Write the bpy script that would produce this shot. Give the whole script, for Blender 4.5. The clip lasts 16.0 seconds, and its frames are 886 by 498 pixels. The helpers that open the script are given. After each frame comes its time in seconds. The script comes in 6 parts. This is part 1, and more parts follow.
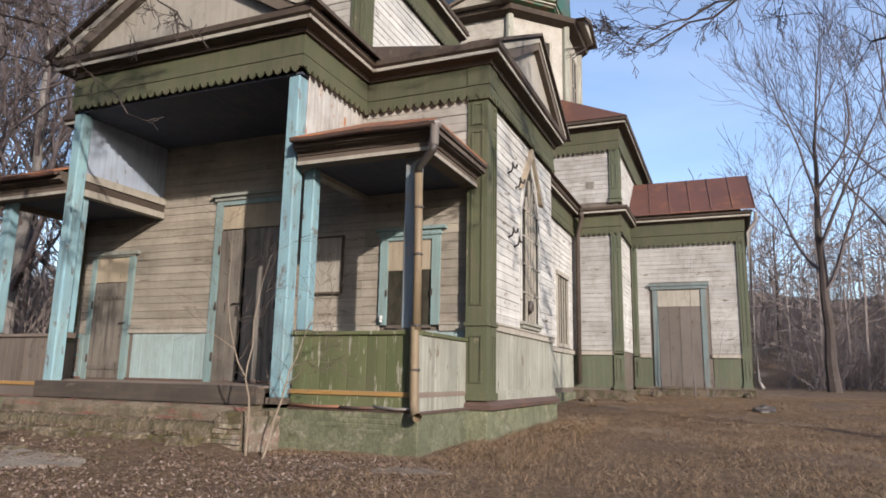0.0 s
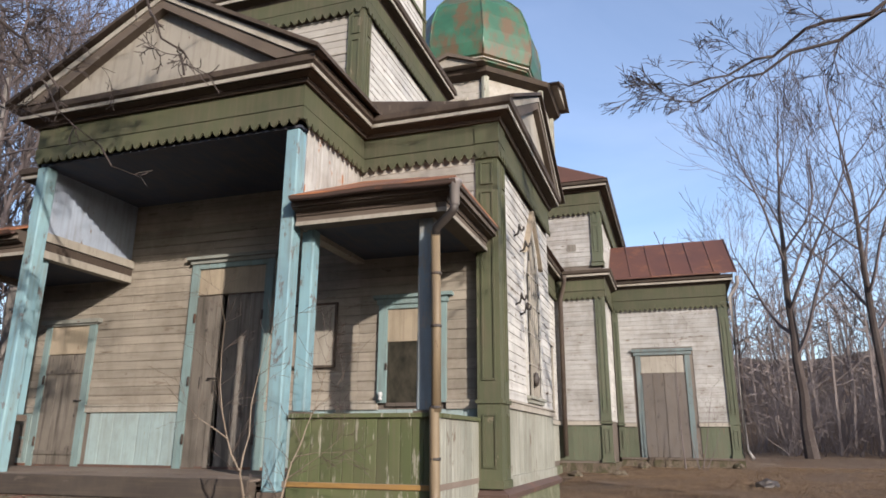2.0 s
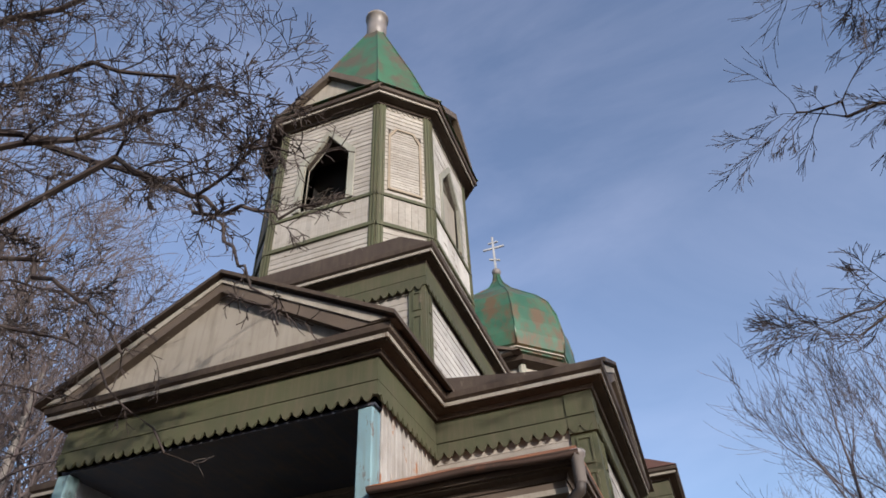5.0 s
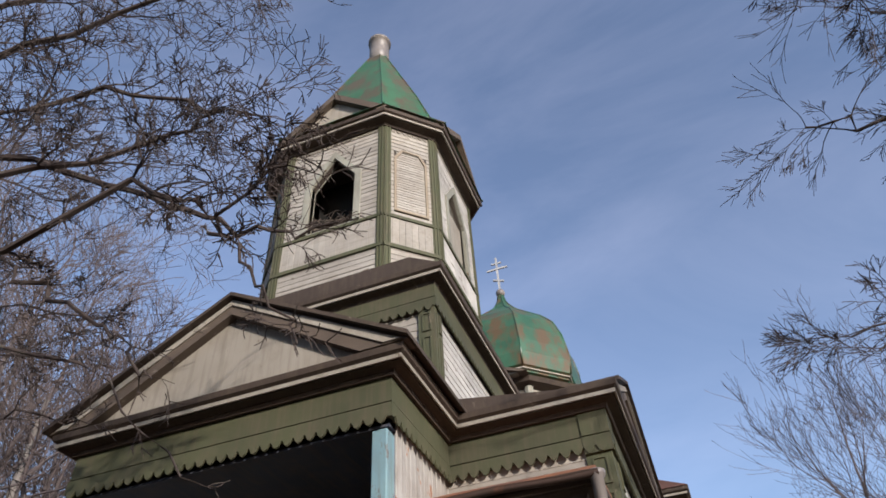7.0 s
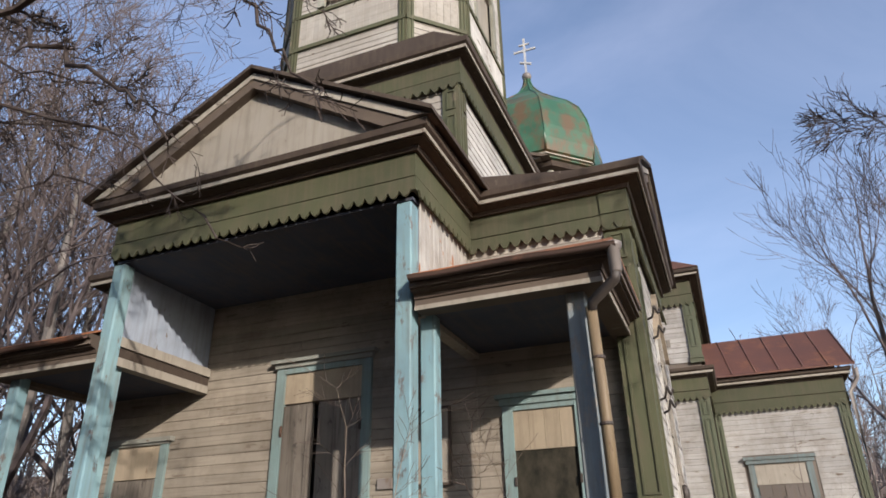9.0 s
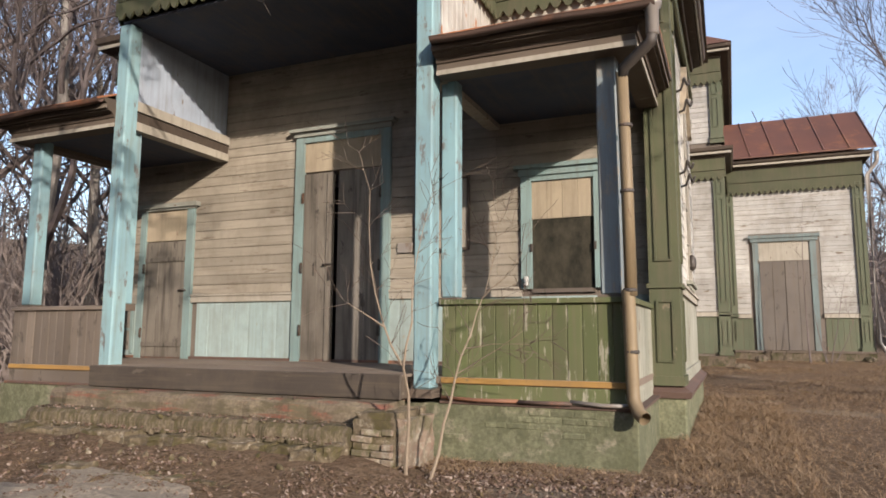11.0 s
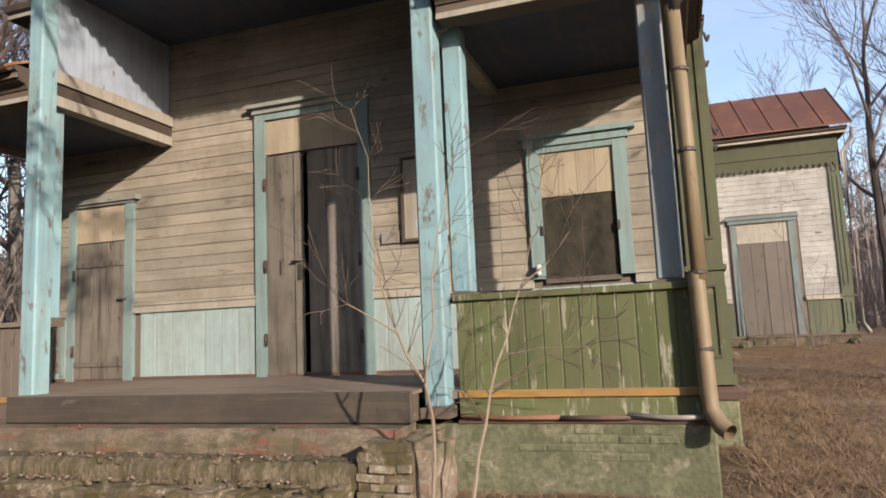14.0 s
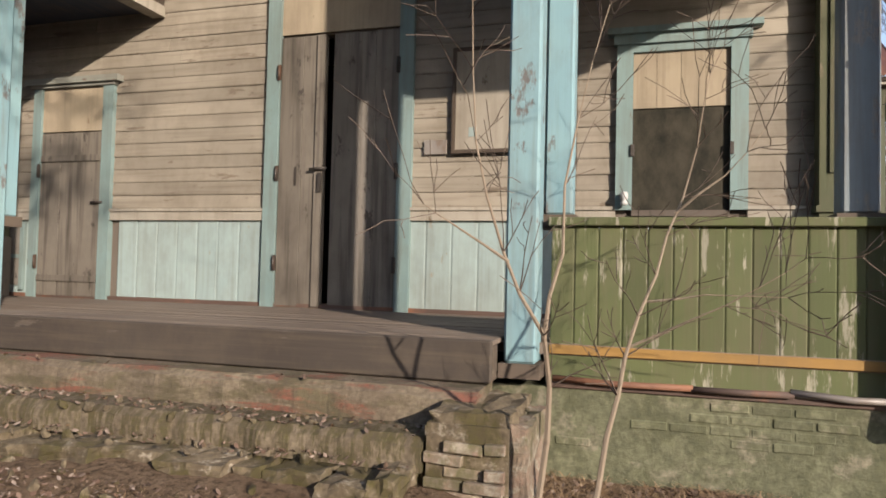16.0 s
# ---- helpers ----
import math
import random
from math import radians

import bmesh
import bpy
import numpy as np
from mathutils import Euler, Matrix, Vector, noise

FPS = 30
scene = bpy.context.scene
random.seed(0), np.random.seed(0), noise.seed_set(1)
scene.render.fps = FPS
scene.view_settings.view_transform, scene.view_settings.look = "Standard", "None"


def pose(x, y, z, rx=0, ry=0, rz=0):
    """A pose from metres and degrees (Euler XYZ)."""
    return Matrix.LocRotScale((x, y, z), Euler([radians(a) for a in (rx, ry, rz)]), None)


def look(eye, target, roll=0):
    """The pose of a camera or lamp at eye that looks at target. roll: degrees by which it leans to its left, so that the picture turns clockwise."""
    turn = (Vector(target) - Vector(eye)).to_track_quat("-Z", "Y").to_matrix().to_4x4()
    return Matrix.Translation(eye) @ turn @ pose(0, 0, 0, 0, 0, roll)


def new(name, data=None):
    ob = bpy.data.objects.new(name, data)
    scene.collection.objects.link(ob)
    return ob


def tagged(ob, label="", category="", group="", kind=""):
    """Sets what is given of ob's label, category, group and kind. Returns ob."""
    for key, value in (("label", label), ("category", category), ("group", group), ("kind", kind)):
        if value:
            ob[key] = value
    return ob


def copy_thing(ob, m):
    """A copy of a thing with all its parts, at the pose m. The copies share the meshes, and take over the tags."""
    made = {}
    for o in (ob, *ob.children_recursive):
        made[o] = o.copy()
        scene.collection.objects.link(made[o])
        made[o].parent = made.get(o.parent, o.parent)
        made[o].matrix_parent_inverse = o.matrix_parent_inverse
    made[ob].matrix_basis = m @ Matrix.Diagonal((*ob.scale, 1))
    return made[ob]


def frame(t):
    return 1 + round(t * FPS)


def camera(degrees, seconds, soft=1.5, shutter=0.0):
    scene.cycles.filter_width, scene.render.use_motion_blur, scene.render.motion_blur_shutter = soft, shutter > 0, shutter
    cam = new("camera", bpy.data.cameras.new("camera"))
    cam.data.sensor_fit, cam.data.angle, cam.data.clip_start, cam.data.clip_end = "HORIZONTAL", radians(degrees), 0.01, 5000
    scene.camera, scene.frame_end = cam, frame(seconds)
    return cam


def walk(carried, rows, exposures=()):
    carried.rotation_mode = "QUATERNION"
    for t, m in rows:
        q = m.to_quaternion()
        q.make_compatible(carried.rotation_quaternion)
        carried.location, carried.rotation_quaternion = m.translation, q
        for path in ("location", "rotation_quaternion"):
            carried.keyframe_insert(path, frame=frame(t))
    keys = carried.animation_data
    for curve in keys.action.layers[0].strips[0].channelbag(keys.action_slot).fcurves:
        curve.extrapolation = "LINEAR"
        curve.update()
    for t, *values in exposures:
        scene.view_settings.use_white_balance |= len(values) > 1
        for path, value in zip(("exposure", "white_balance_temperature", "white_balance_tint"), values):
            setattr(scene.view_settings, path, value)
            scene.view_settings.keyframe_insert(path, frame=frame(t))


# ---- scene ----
cam = camera(66.2, 16.0, soft=1.7)
PATH = [
    (0, (0.136, -0.072, 1.14), (-0.622, 1.742, 1.508), 1.1),
    (0.5, (-0.196, -0.041, 1.319), (-0.837, 1.816, 1.696), 1.3),
    (1, (-0.528, 0.21, 1.315), (-1.213, 2.044, 1.723), 0.6),
    (1.5, (-0.84, 0.48, 1.331), (-1.525, 2.308, 1.766), 0.2),
    (2, (-1.113, 0.48, 1.442), (-1.725, 2.305, 1.986), 0.3),
    (2.5, (-1.318, 0.658, 1.442), (-1.989, 2.45, 2.021), 0.5),
    (3, (-1.554, 0.867, 1.489), (-2.229, 2.639, 2.125), -0.0),
    (3.5, (-1.922, 1.133, 1.586), (-2.53, 2.878, 2.35), -0.3),
    (4, (-2.107, 1.279, 1.707), (-2.588, 2.916, 2.75), -3.8),
    (4.5, (-2.279, 1.424, 1.742), (-2.757, 2.924, 2.976), -3.4),
    (5, (-2.697, 1.488, 1.649), (-3.178, 2.914, 2.967), -3.1),
    (7.5, (-2.881, 1.475, 1.638), (-3.343, 2.86, 3.005), -4.0),
    (8, (-2.903, 1.54, 1.59), (-3.429, 3.001, 2.85), -2.9),
    (9, (-2.929, 1.572, 1.532), (-3.598, 3.25, 2.39), -1.1),
    (10, (-2.952, 1.626, 1.422), (-3.73, 3.414, 1.868), 0.5),
    (12.5, (-3.371, 2.004, 1.384), (-4.151, 3.837, 1.565), 0.5),
    (13, (-3.524, 2.372, 1.403), (-4.336, 4.192, 1.569), 0.0),
    (13.5, (-3.9, 2.568, 1.423), (-4.637, 4.421, 1.579), -0.9),
    (14, (-4.269, 2.88, 1.449), (-4.9, 4.762, 1.693), -2.5),
    (14.5, (-4.668, 3.118, 1.42), (-5.282, 5.006, 1.66), -3.0),
    (15, (-5.01, 3.468, 1.435), (-5.585, 5.379, 1.559), -2.2),
    (15.5, (-5.266, 3.859, 1.413), (-5.829, 5.775, 1.525), -0.9),
    (16, (-5.599, 4.233, 1.388), (-6.175, 6.147, 1.456), 1.4),
]
walk(cam, [(t, look(eye, target, roll)) for t, eye, target, roll in PATH], [(0, 0.62, 6000, 13), (3.5, 0.6, 6050, 13), (4.5, 0.41, 6050, 13), (5.2, 0.29, 6000, 14), (8.5, 0.29, 6000, 14), (9.2, 0.55, 6150, 13), (10.0, 0.7, 6300, 13), (12.5, 0.82, 6550, 13), (16.0, 0.8, 6550, 13)])

# ---- world, sun, exposure ----
world = bpy.data.worlds.new("sky")
scene.world = world
world.use_nodes = True
wn = world.node_tree
sky = wn.nodes.new("ShaderNodeTexSky")
sky.sky_type, sky.sun_disc = "NISHITA", False
sky.sun_elevation, sky.sun_rotation = radians(18.3), radians(131.4)
sky.air_density, sky.dust_density, sky.ozone_density = 1.0, 1.0, 2.0
# a thin veil of high cloud over the clear blue
wc = wn.nodes.new("ShaderNodeTexCoord")
wm = wn.nodes.new("ShaderNodeMapping")
wm.inputs["Scale"].default_value = (1.1, 2.2, 3.2)
wm.inputs["Rotation"].default_value = (0.3, 0.5, 0.6)
wz = wn.nodes.new("ShaderNodeTexNoise")
wz.inputs["Scale"].default_value, wz.inputs["Detail"].default_value, wz.inputs["Roughness"].default_value, wz.inputs["Distortion"].default_value = 1.3, 7.0, 0.6, 0.5
wr = wn.nodes.new("ShaderNodeMapRange")
wr.inputs["From Min"].default_value, wr.inputs["From Max"].default_value = 0.35, 0.75
wr.inputs["To Min"].default_value, wr.inputs["To Max"].default_value = 0.5, 1.6
wv = wn.nodes.new("ShaderNodeVectorMath")
wv.operation = "SCALE"
wv.inputs[0].default_value = (0.66, 0.6, 0.62)
wa = wn.nodes.new("ShaderNodeVectorMath")
wa.operation = "ADD"
wn.links.new(wc.outputs["Generated"], wm.inputs["Vector"])
wn.links.new(wm.outputs["Vector"], wz.inputs["Vector"])
wn.links.new(wz.outputs["Fac"], wr.inputs["Value"])
wn.links.new(wr.outputs["Result"], wv.inputs["Scale"])
wn.links.new(sky.outputs[0], wa.inputs[0])
wn.links.new(wv.outputs["Vector"], wa.inputs[1])
wn.links.new(wa.outputs["Vector"], wn.nodes["Background"].inputs[0])
wn.nodes["Background"].inputs[1].default_value = 0.15
sun = new("sun", bpy.data.lights.new("sun", "SUN"))
sun.data.energy, sun.data.angle, sun.data.color = 4.6, radians(0.8), (1.0, 0.88, 0.73)
sun.matrix_world = look((20.0, -17.6, 8.8), (0, 0, 0))

# ---- materials ----
def base(name, rough=0.8, metal=0.0, spec=0.3):
    m = bpy.data.materials.new(name)
    m.use_nodes = True
    b = m.node_tree.nodes["Principled BSDF"]
    b.inputs["Roughness"].default_value = rough
    b.inputs["Metallic"].default_value = metal
    b.inputs["Specular IOR Level"].default_value = spec
    return m, m.node_tree, b


def noise_at(t, scale, detail=4.0, stretch=(1, 1, 1), rough=0.55):
    g = t.nodes.new("ShaderNodeNewGeometry")
    mp = t.nodes.new("ShaderNodeMapping")
    mp.inputs["Scale"].default_value = stretch
    n = t.nodes.new("ShaderNodeTexNoise")
    n.inputs["Scale"].default_value, n.inputs["Detail"].default_value, n.inputs["Roughness"].default_value = scale, detail, rough
    t.links.new(g.outputs["Position"], mp.inputs[0])
    t.links.new(mp.outputs[0], n.inputs["Vector"])
    return n.outputs["Fac"]


def ramp(t, fac, lo, hi):
    r = t.nodes.new("ShaderNodeMapRange")
    r.inputs["From Min"].default_value, r.inputs["From Max"].default_value = lo, hi
    t.links.new(fac, r.inputs["Value"])
    return r.outputs[0]


def mixc(t, fac, a, b):
    m = t.nodes.new("ShaderNodeMix")
    m.data_type = "RGBA"
    if isinstance(fac, float):
        m.inputs[0].default_value = fac
    else:
        t.links.new(fac, m.inputs[0])
    for v, i in ((a, 6), (b, 7)):
        if isinstance(v, tuple):
            m.inputs[i].default_value = (*v, 1)
        else:
            t.links.new(v, m.inputs[i])
    return m.outputs[2]


def scale_value(t, col, random_amount):
    """Brightness that differs from piece to piece."""
    o = t.nodes.new("ShaderNodeObjectInfo")
    r = t.nodes.new("ShaderNodeMapRange")
    r.inputs["To Min"].default_value, r.inputs["To Max"].default_value = 1 - random_amount, 1 + random_amount
    h = t.nodes.new("ShaderNodeHueSaturation")
    t.links.new(o.outputs["Random"], r.inputs["Value"])
    t.links.new(r.outputs[0], h.inputs["Value"])
    t.links.new(col, h.inputs["Color"])
    return h.outputs[0]


def bump(t, b, h, strength, dist=0.01):
    n = t.nodes.new("ShaderNodeBump")
    n.inputs["Strength"].default_value, n.inputs["Distance"].default_value = strength, dist
    t.links.new(h, n.inputs["Height"])
    t.links.new(n.outputs[0], b.inputs["Normal"])


def paint(name, col, col2, under, wear=0.35, streak=0.5, vary=0.08, rough=0.75, along="z", grime=(0.11, 0.085, 0.06), dirt=0.35, big=0.7, flakes=5.5):
    """Old oil paint on boards: two tones, runs of dirt, and bare wood where it flaked. along: the way of the grain."""
    m, t, b = base(name, rough)
    c = mixc(t, ramp(t, noise_at(t, big, 3), 0.35, 0.68), col, col2)
    st = (14, 14, 0.7) if along == "z" else ((0.8, 14, 16) if along == "x" else (14, 0.8, 16))
    run = noise_at(t, 1.0, 5, st)
    k = t.nodes.new("ShaderNodeMath")
    k.operation = "MULTIPLY"
    t.links.new(ramp(t, run, 0.48, 0.75), k.inputs[0])
    k.inputs[1].default_value = streak
    c = mixc(t, k.outputs[0], c, grime)
    d = t.nodes.new("ShaderNodeMath")
    d.operation = "MULTIPLY"
    t.links.new(ramp(t, noise_at(t, 2.6, 6, (1, 1, 0.6), 0.7), 0.45, 0.75), d.inputs[0])
    d.inputs[1].default_value = dirt
    c = mixc(t, d.outputs[0], c, grime)
    lo = 0.78 - 0.4 * wear
    flake = ramp(t, noise_at(t, flakes, 8, ((1, 1, 0.45) if flakes < 6 else (1, 1, 0.16)) if along == "z" else ((0.35, 1, 1.3) if along == "x" else (1, 0.35, 1.3)), 0.68), lo, lo + 0.05)
    grain = noise_at(t, 1.0, 4, tuple(v * 3 for v in st))
    wood = mixc(t, grain, tuple(v * 0.6 for v in under), tuple(min(1, v * 1.35) for v in under))
    c = mixc(t, flake, c, wood)
    c = scale_value(t, c, vary)
    t.links.new(c, b.inputs["Base Color"])
    h = t.nodes.new("ShaderNodeMath")
    h.operation = "SUBTRACT"
    t.links.new(grain, h.inputs[0])
    t.links.new(flake, h.inputs[1])
    bump(t, b, h.outputs[0], 0.35, 0.006)
    return m


BARE = (0.124, 0.093, 0.0651)
M = {}
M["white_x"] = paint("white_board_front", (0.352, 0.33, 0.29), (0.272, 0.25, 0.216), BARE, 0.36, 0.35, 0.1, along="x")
# Same white boards; the side tone is raised for its fuller sun.
M["white_y"] = paint("white_board_sun_toned", (0.5, 0.485, 0.45), (0.38, 0.362, 0.33), BARE, 0.45, 0.35, 0.1, along="y")
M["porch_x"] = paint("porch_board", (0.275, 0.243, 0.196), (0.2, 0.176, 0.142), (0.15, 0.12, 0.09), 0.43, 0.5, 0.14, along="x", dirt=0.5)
M["annex_x"] = paint("far_board", (0.345, 0.335, 0.315), (0.265, 0.255, 0.238), BARE, 0.42, 0.4, 0.1, along="x", dirt=0.55)
M["green"] = paint("green_board", (0.088, 0.102, 0.04), (0.066, 0.078, 0.034), (0.24, 0.225, 0.17), 0.5, 0.4, 0.12, flakes=12.0)
M["green_pilaster"] = paint("olive_pilaster_board", (0.074, 0.08, 0.042), (0.056, 0.062, 0.034), (0.15, 0.125, 0.085), 0.38, 0.45, 0.08)
M["green_frieze"] = paint("green_frieze_board", (0.0655, 0.0693, 0.036), (0.0491, 0.0524, 0.0286), (0.124, 0.0992, 0.062), 0.22, 0.4, 0.06)
M["green_grey"] = paint("faded_dado_board", (0.29, 0.288, 0.24), (0.21, 0.212, 0.172), BARE, 0.42, 0.5, 0.1)
M["green_far"] = paint("far_dado_board", (0.088, 0.1, 0.064), (0.07, 0.08, 0.05), BARE, 0.36, 0.4, 0.08)
M["worn_trim"] = paint("worn_pale_trim", (0.215, 0.225, 0.2), (0.17, 0.172, 0.15), BARE, 0.42, 0.4, 0.05, along="x")
M["grey_blue"] = paint("grey_blue_post", (0.2, 0.24, 0.258), (0.155, 0.185, 0.2), (0.22, 0.21, 0.19), 0.6, 0.5, 0.06)
M["far_door"] = paint("far_door_wood", (0.118, 0.102, 0.09), (0.085, 0.073, 0.065), (0.06, 0.05, 0.042), 0.4, 0.5, 0.1)
M["yellow"] = paint("ochre_strip", (0.31, 0.18, 0.0496), (0.248, 0.143, 0.0496), BARE, 0.38, 0.3, along="x")
M["blue"] = paint("blue_post", (0.2, 0.315, 0.335), (0.152, 0.262, 0.305), (0.13, 0.125, 0.12), 0.47, 0.45, 0.06)
M["blue_trim"] = paint("blue_trim", (0.185, 0.255, 0.25), (0.145, 0.21, 0.206), BARE, 0.34, 0.35, 0.05)
M["far_trim"] = paint("far_blue_trim", (0.14, 0.178, 0.178), (0.105, 0.135, 0.137), BARE, 0.42, 0.5, 0.05)
M["pale_blue"] = paint("pale_blue_dado", (0.262, 0.34, 0.338), (0.25, 0.302, 0.288), (0.24, 0.22, 0.18), 0.37, 0.3, 0.06)
M["white_trim"] = paint("white_trim", (0.315, 0.289, 0.244), (0.254, 0.229, 0.188), BARE, 0.38, 0.35)
M["brown"] = paint("brown_cornice", (0.057, 0.0422, 0.0322), (0.0422, 0.0307, 0.0238), (0.124, 0.102, 0.0806), 0.38, 0.25)
M["dark_fascia"] = paint("dark_fascia", (0.105, 0.082, 0.064), (0.075, 0.058, 0.045), (0.17, 0.145, 0.115), 0.42, 0.35, along="x")
# Bluish grey set darker to deepen the shade under the porch roofs.
M["ceiling"] = paint("darkened_ceiling_board", (0.046, 0.056, 0.084), (0.034, 0.042, 0.062), (0.055, 0.05, 0.05), 0.25, 0.3, along="y")
M["panel"] = paint("porch_side_panel", (0.27, 0.31, 0.37), (0.22, 0.255, 0.31), BARE, 0.36, 0.35)
M["door"] = paint("grey_door_wood", (0.168, 0.147, 0.122), (0.115, 0.099, 0.081), (0.055, 0.046, 0.039), 0.46, 0.75, 0.16, grime=(0.03, 0.024, 0.019))
# Lighter copy of the door wood, lifting the leaf in the posts' shadow.
M["door_lifted"] = paint("lifted_door_wood", (0.2, 0.18, 0.155), (0.14, 0.124, 0.105), (0.07, 0.06, 0.051), 0.44, 0.75, 0.16, grime=(0.024, 0.02, 0.016))
M["bare_board"] = paint("bare_boarding", (0.31, 0.26, 0.186), (0.26, 0.211, 0.155), (0.186, 0.136, 0.0868), 0.3, 0.4, 0.08)
M["grey_board"] = paint("weathered_board", (0.14, 0.115, 0.096), (0.098, 0.08, 0.067), (0.07, 0.058, 0.047), 0.46, 0.6, 0.2)
M["floor_edge"] = paint("porch_floor_edge", (0.055, 0.045, 0.037), (0.042, 0.034, 0.028), (0.09, 0.074, 0.06), 0.36, 0.4, along="x")
M["floor"] = paint("porch_floor_board", (0.19, 0.15, 0.12), (0.145, 0.114, 0.092), (0.16, 0.13, 0.11), 0.42, 0.3, along="x")
M["rust_pipe"] = paint("ochre_pipe_paint", (0.205, 0.155, 0.092), (0.15, 0.11, 0.066), (0.09, 0.05, 0.03), 0.46, 0.4, rough=0.55)


def metal_sheet(name, col, col2, rust, amount, rough=0.5):
    m, t, b = base(name, rough, 0.0, 0.5)
    c = mixc(t, ramp(t, noise_at(t, 0.9, 3), 0.35, 0.65), col, col2)
    c = mixc(t, ramp(t, noise_at(t, 1.2, 7, (1, 1, 0.5), 0.7), 0.66 - amount * 0.3, 0.78 - amount * 0.3), c, rust)
    t.links.new(c, b.inputs["Base Color"])
    bump(t, b, noise_at(t, 7, 4), 0.25, 0.01)
    return m


M["rust_roof"] = metal_sheet("rusty_roof_sheet", (0.0961, 0.0384, 0.0248), (0.0744, 0.031, 0.0223), (0.136, 0.0558, 0.0279), 0.4, 0.65)
M["orange_rust"] = metal_sheet("orange_rust_sheet", (0.3, 0.115, 0.045), (0.15, 0.07, 0.042), (0.1, 0.06, 0.042), 0.45, 0.75)
M["dome"] = metal_sheet("green_dome_sheet", (0.02, 0.076, 0.04), (0.036, 0.112, 0.062), (0.09, 0.055, 0.024), 0.66, 0.45)
M["roof_green"] = metal_sheet("green_roof_sheet", (0.02, 0.088, 0.036), (0.033, 0.115, 0.05), (0.08, 0.055, 0.026), 0.72, 0.5)
M["zinc"] = metal_sheet("zinc_sheet", (0.211, 0.192, 0.174), (0.155, 0.136, 0.124), (0.124, 0.0744, 0.0434), 0.35, 0.45)
M["drip"] = metal_sheet("rusty_drip_sheet", (0.095, 0.056, 0.042), (0.07, 0.045, 0.036), (0.17, 0.075, 0.042), 0.35, 0.75)
M["iron"] = metal_sheet("dark_iron", (0.031, 0.026, 0.0223), (0.0434, 0.0341, 0.0279), (0.0744, 0.0372, 0.0217), 0.35, 0.6)
M["silver"] = metal_sheet("silver_paint", (0.403, 0.403, 0.397), (0.341, 0.341, 0.335), (0.248, 0.236, 0.217), 0.1, 0.4)


def masonry(name, col, col2, patch, scale=2.2, amount=0.4, moss=None, lie=(1, 1, 1.3), hang=(1.4, 0.8, 1)):
    m, t, b = base(name, 0.9)
    c = mixc(t, ramp(t, noise_at(t, scale, 6), 0.35, 0.68), col, col2)
    p = noise_at(t, scale * 1.7, 9, lie, 0.7)
    c = mixc(t, ramp(t, p, 0.68 - amount * 0.3, 0.74 - amount * 0.3), c, patch)
    if moss:
        c = mixc(t, ramp(t, noise_at(t, 3.3, 6, hang, 0.65), 0.48, 0.58), c, moss)
    c = mixc(t, ramp(t, noise_at(t, 26, 5), 0.3, 0.8), c, tuple(v * 0.55 for v in col2))
    c = scale_value(t, c, 0.14)
    t.links.new(c, b.inputs["Base Color"])
    bump(t, b, noise_at(t, 14, 8, (1, 1, 1), 0.7), 0.7, 0.025)
    return m


M["plinth"] = masonry("green_plinth_plaster", (0.185, 0.185, 0.115), (0.125, 0.13, 0.08), (0.25, 0.225, 0.165), 1.4, 0.46, (0.105, 0.108, 0.062))
M["stone"] = masonry("old_step_stone", (0.155, 0.122, 0.088), (0.1, 0.076, 0.054), (0.22, 0.185, 0.14), 3.0, 0.35, (0.06, 0.058, 0.024))
M["mossy"] = masonry("mossy_rubble_stone", (0.185, 0.15, 0.1), (0.115, 0.088, 0.058), (0.32, 0.28, 0.22), 6.0, 0.4, (0.07, 0.06, 0.022))
M["mossy_step"] = masonry("mossy_step_concrete", (0.185, 0.15, 0.105), (0.12, 0.094, 0.064), (0.075, 0.062, 0.028), 3.2, 0.55, (0.066, 0.057, 0.022), (3, 1, 0.7), (4, 1.5, 1.0))
M["concrete"] = masonry("concrete_step", (0.225, 0.185, 0.13), (0.155, 0.122, 0.088), (0.22, 0.085, 0.058), 1.6, 0.52, (0.105, 0.09, 0.052), (0.35, 1, 2.6), (0.6, 0.8, 2.2))
M["brick"] = masonry("old_brick", (0.22, 0.14, 0.105), (0.25, 0.205, 0.155), (0.33, 0.295, 0.235), 6.0, 0.6, (0.1, 0.092, 0.045))
# Near-black colour that stands for unlit space behind openings.
M["black"] = base("painted_inner_shade", 0.95)[0]
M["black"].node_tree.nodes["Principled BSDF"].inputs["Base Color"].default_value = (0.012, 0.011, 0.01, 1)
M["glass"], gt, gb = base("dusty_glass", 0.6, 0.0, 0.12)
gt.links.new(mixc(gt, ramp(gt, noise_at(gt, 3, 7, (1, 1, 0.6), 0.7), 0.35, 0.7), (0.012, 0.012, 0.009), (0.06, 0.052, 0.038)), gb.inputs["Base Color"])

# ---- mesh helpers ----
UNIT = {}


def part(name, bm, material, parent, label=""):
    me = bpy.data.meshes.new(name)
    if isinstance(bm, bmesh.types.BMesh):
        bm.normal_update()
        bm.to_mesh(me)
        bm.free()
    else:
        me.from_pydata(*bm)
    me.materials.append(material)
    ob = new(name, me)
    adopt(ob, parent)
    return tagged(ob, label)


def adopt(ob, parent):
    """Parts are modelled in world coordinates; their roots stand at their base."""
    if parent is not None:
        ob.parent = parent
        ob.matrix_parent_inverse = (parent.matrix_basis if parent.parent is None else Matrix()).inverted()


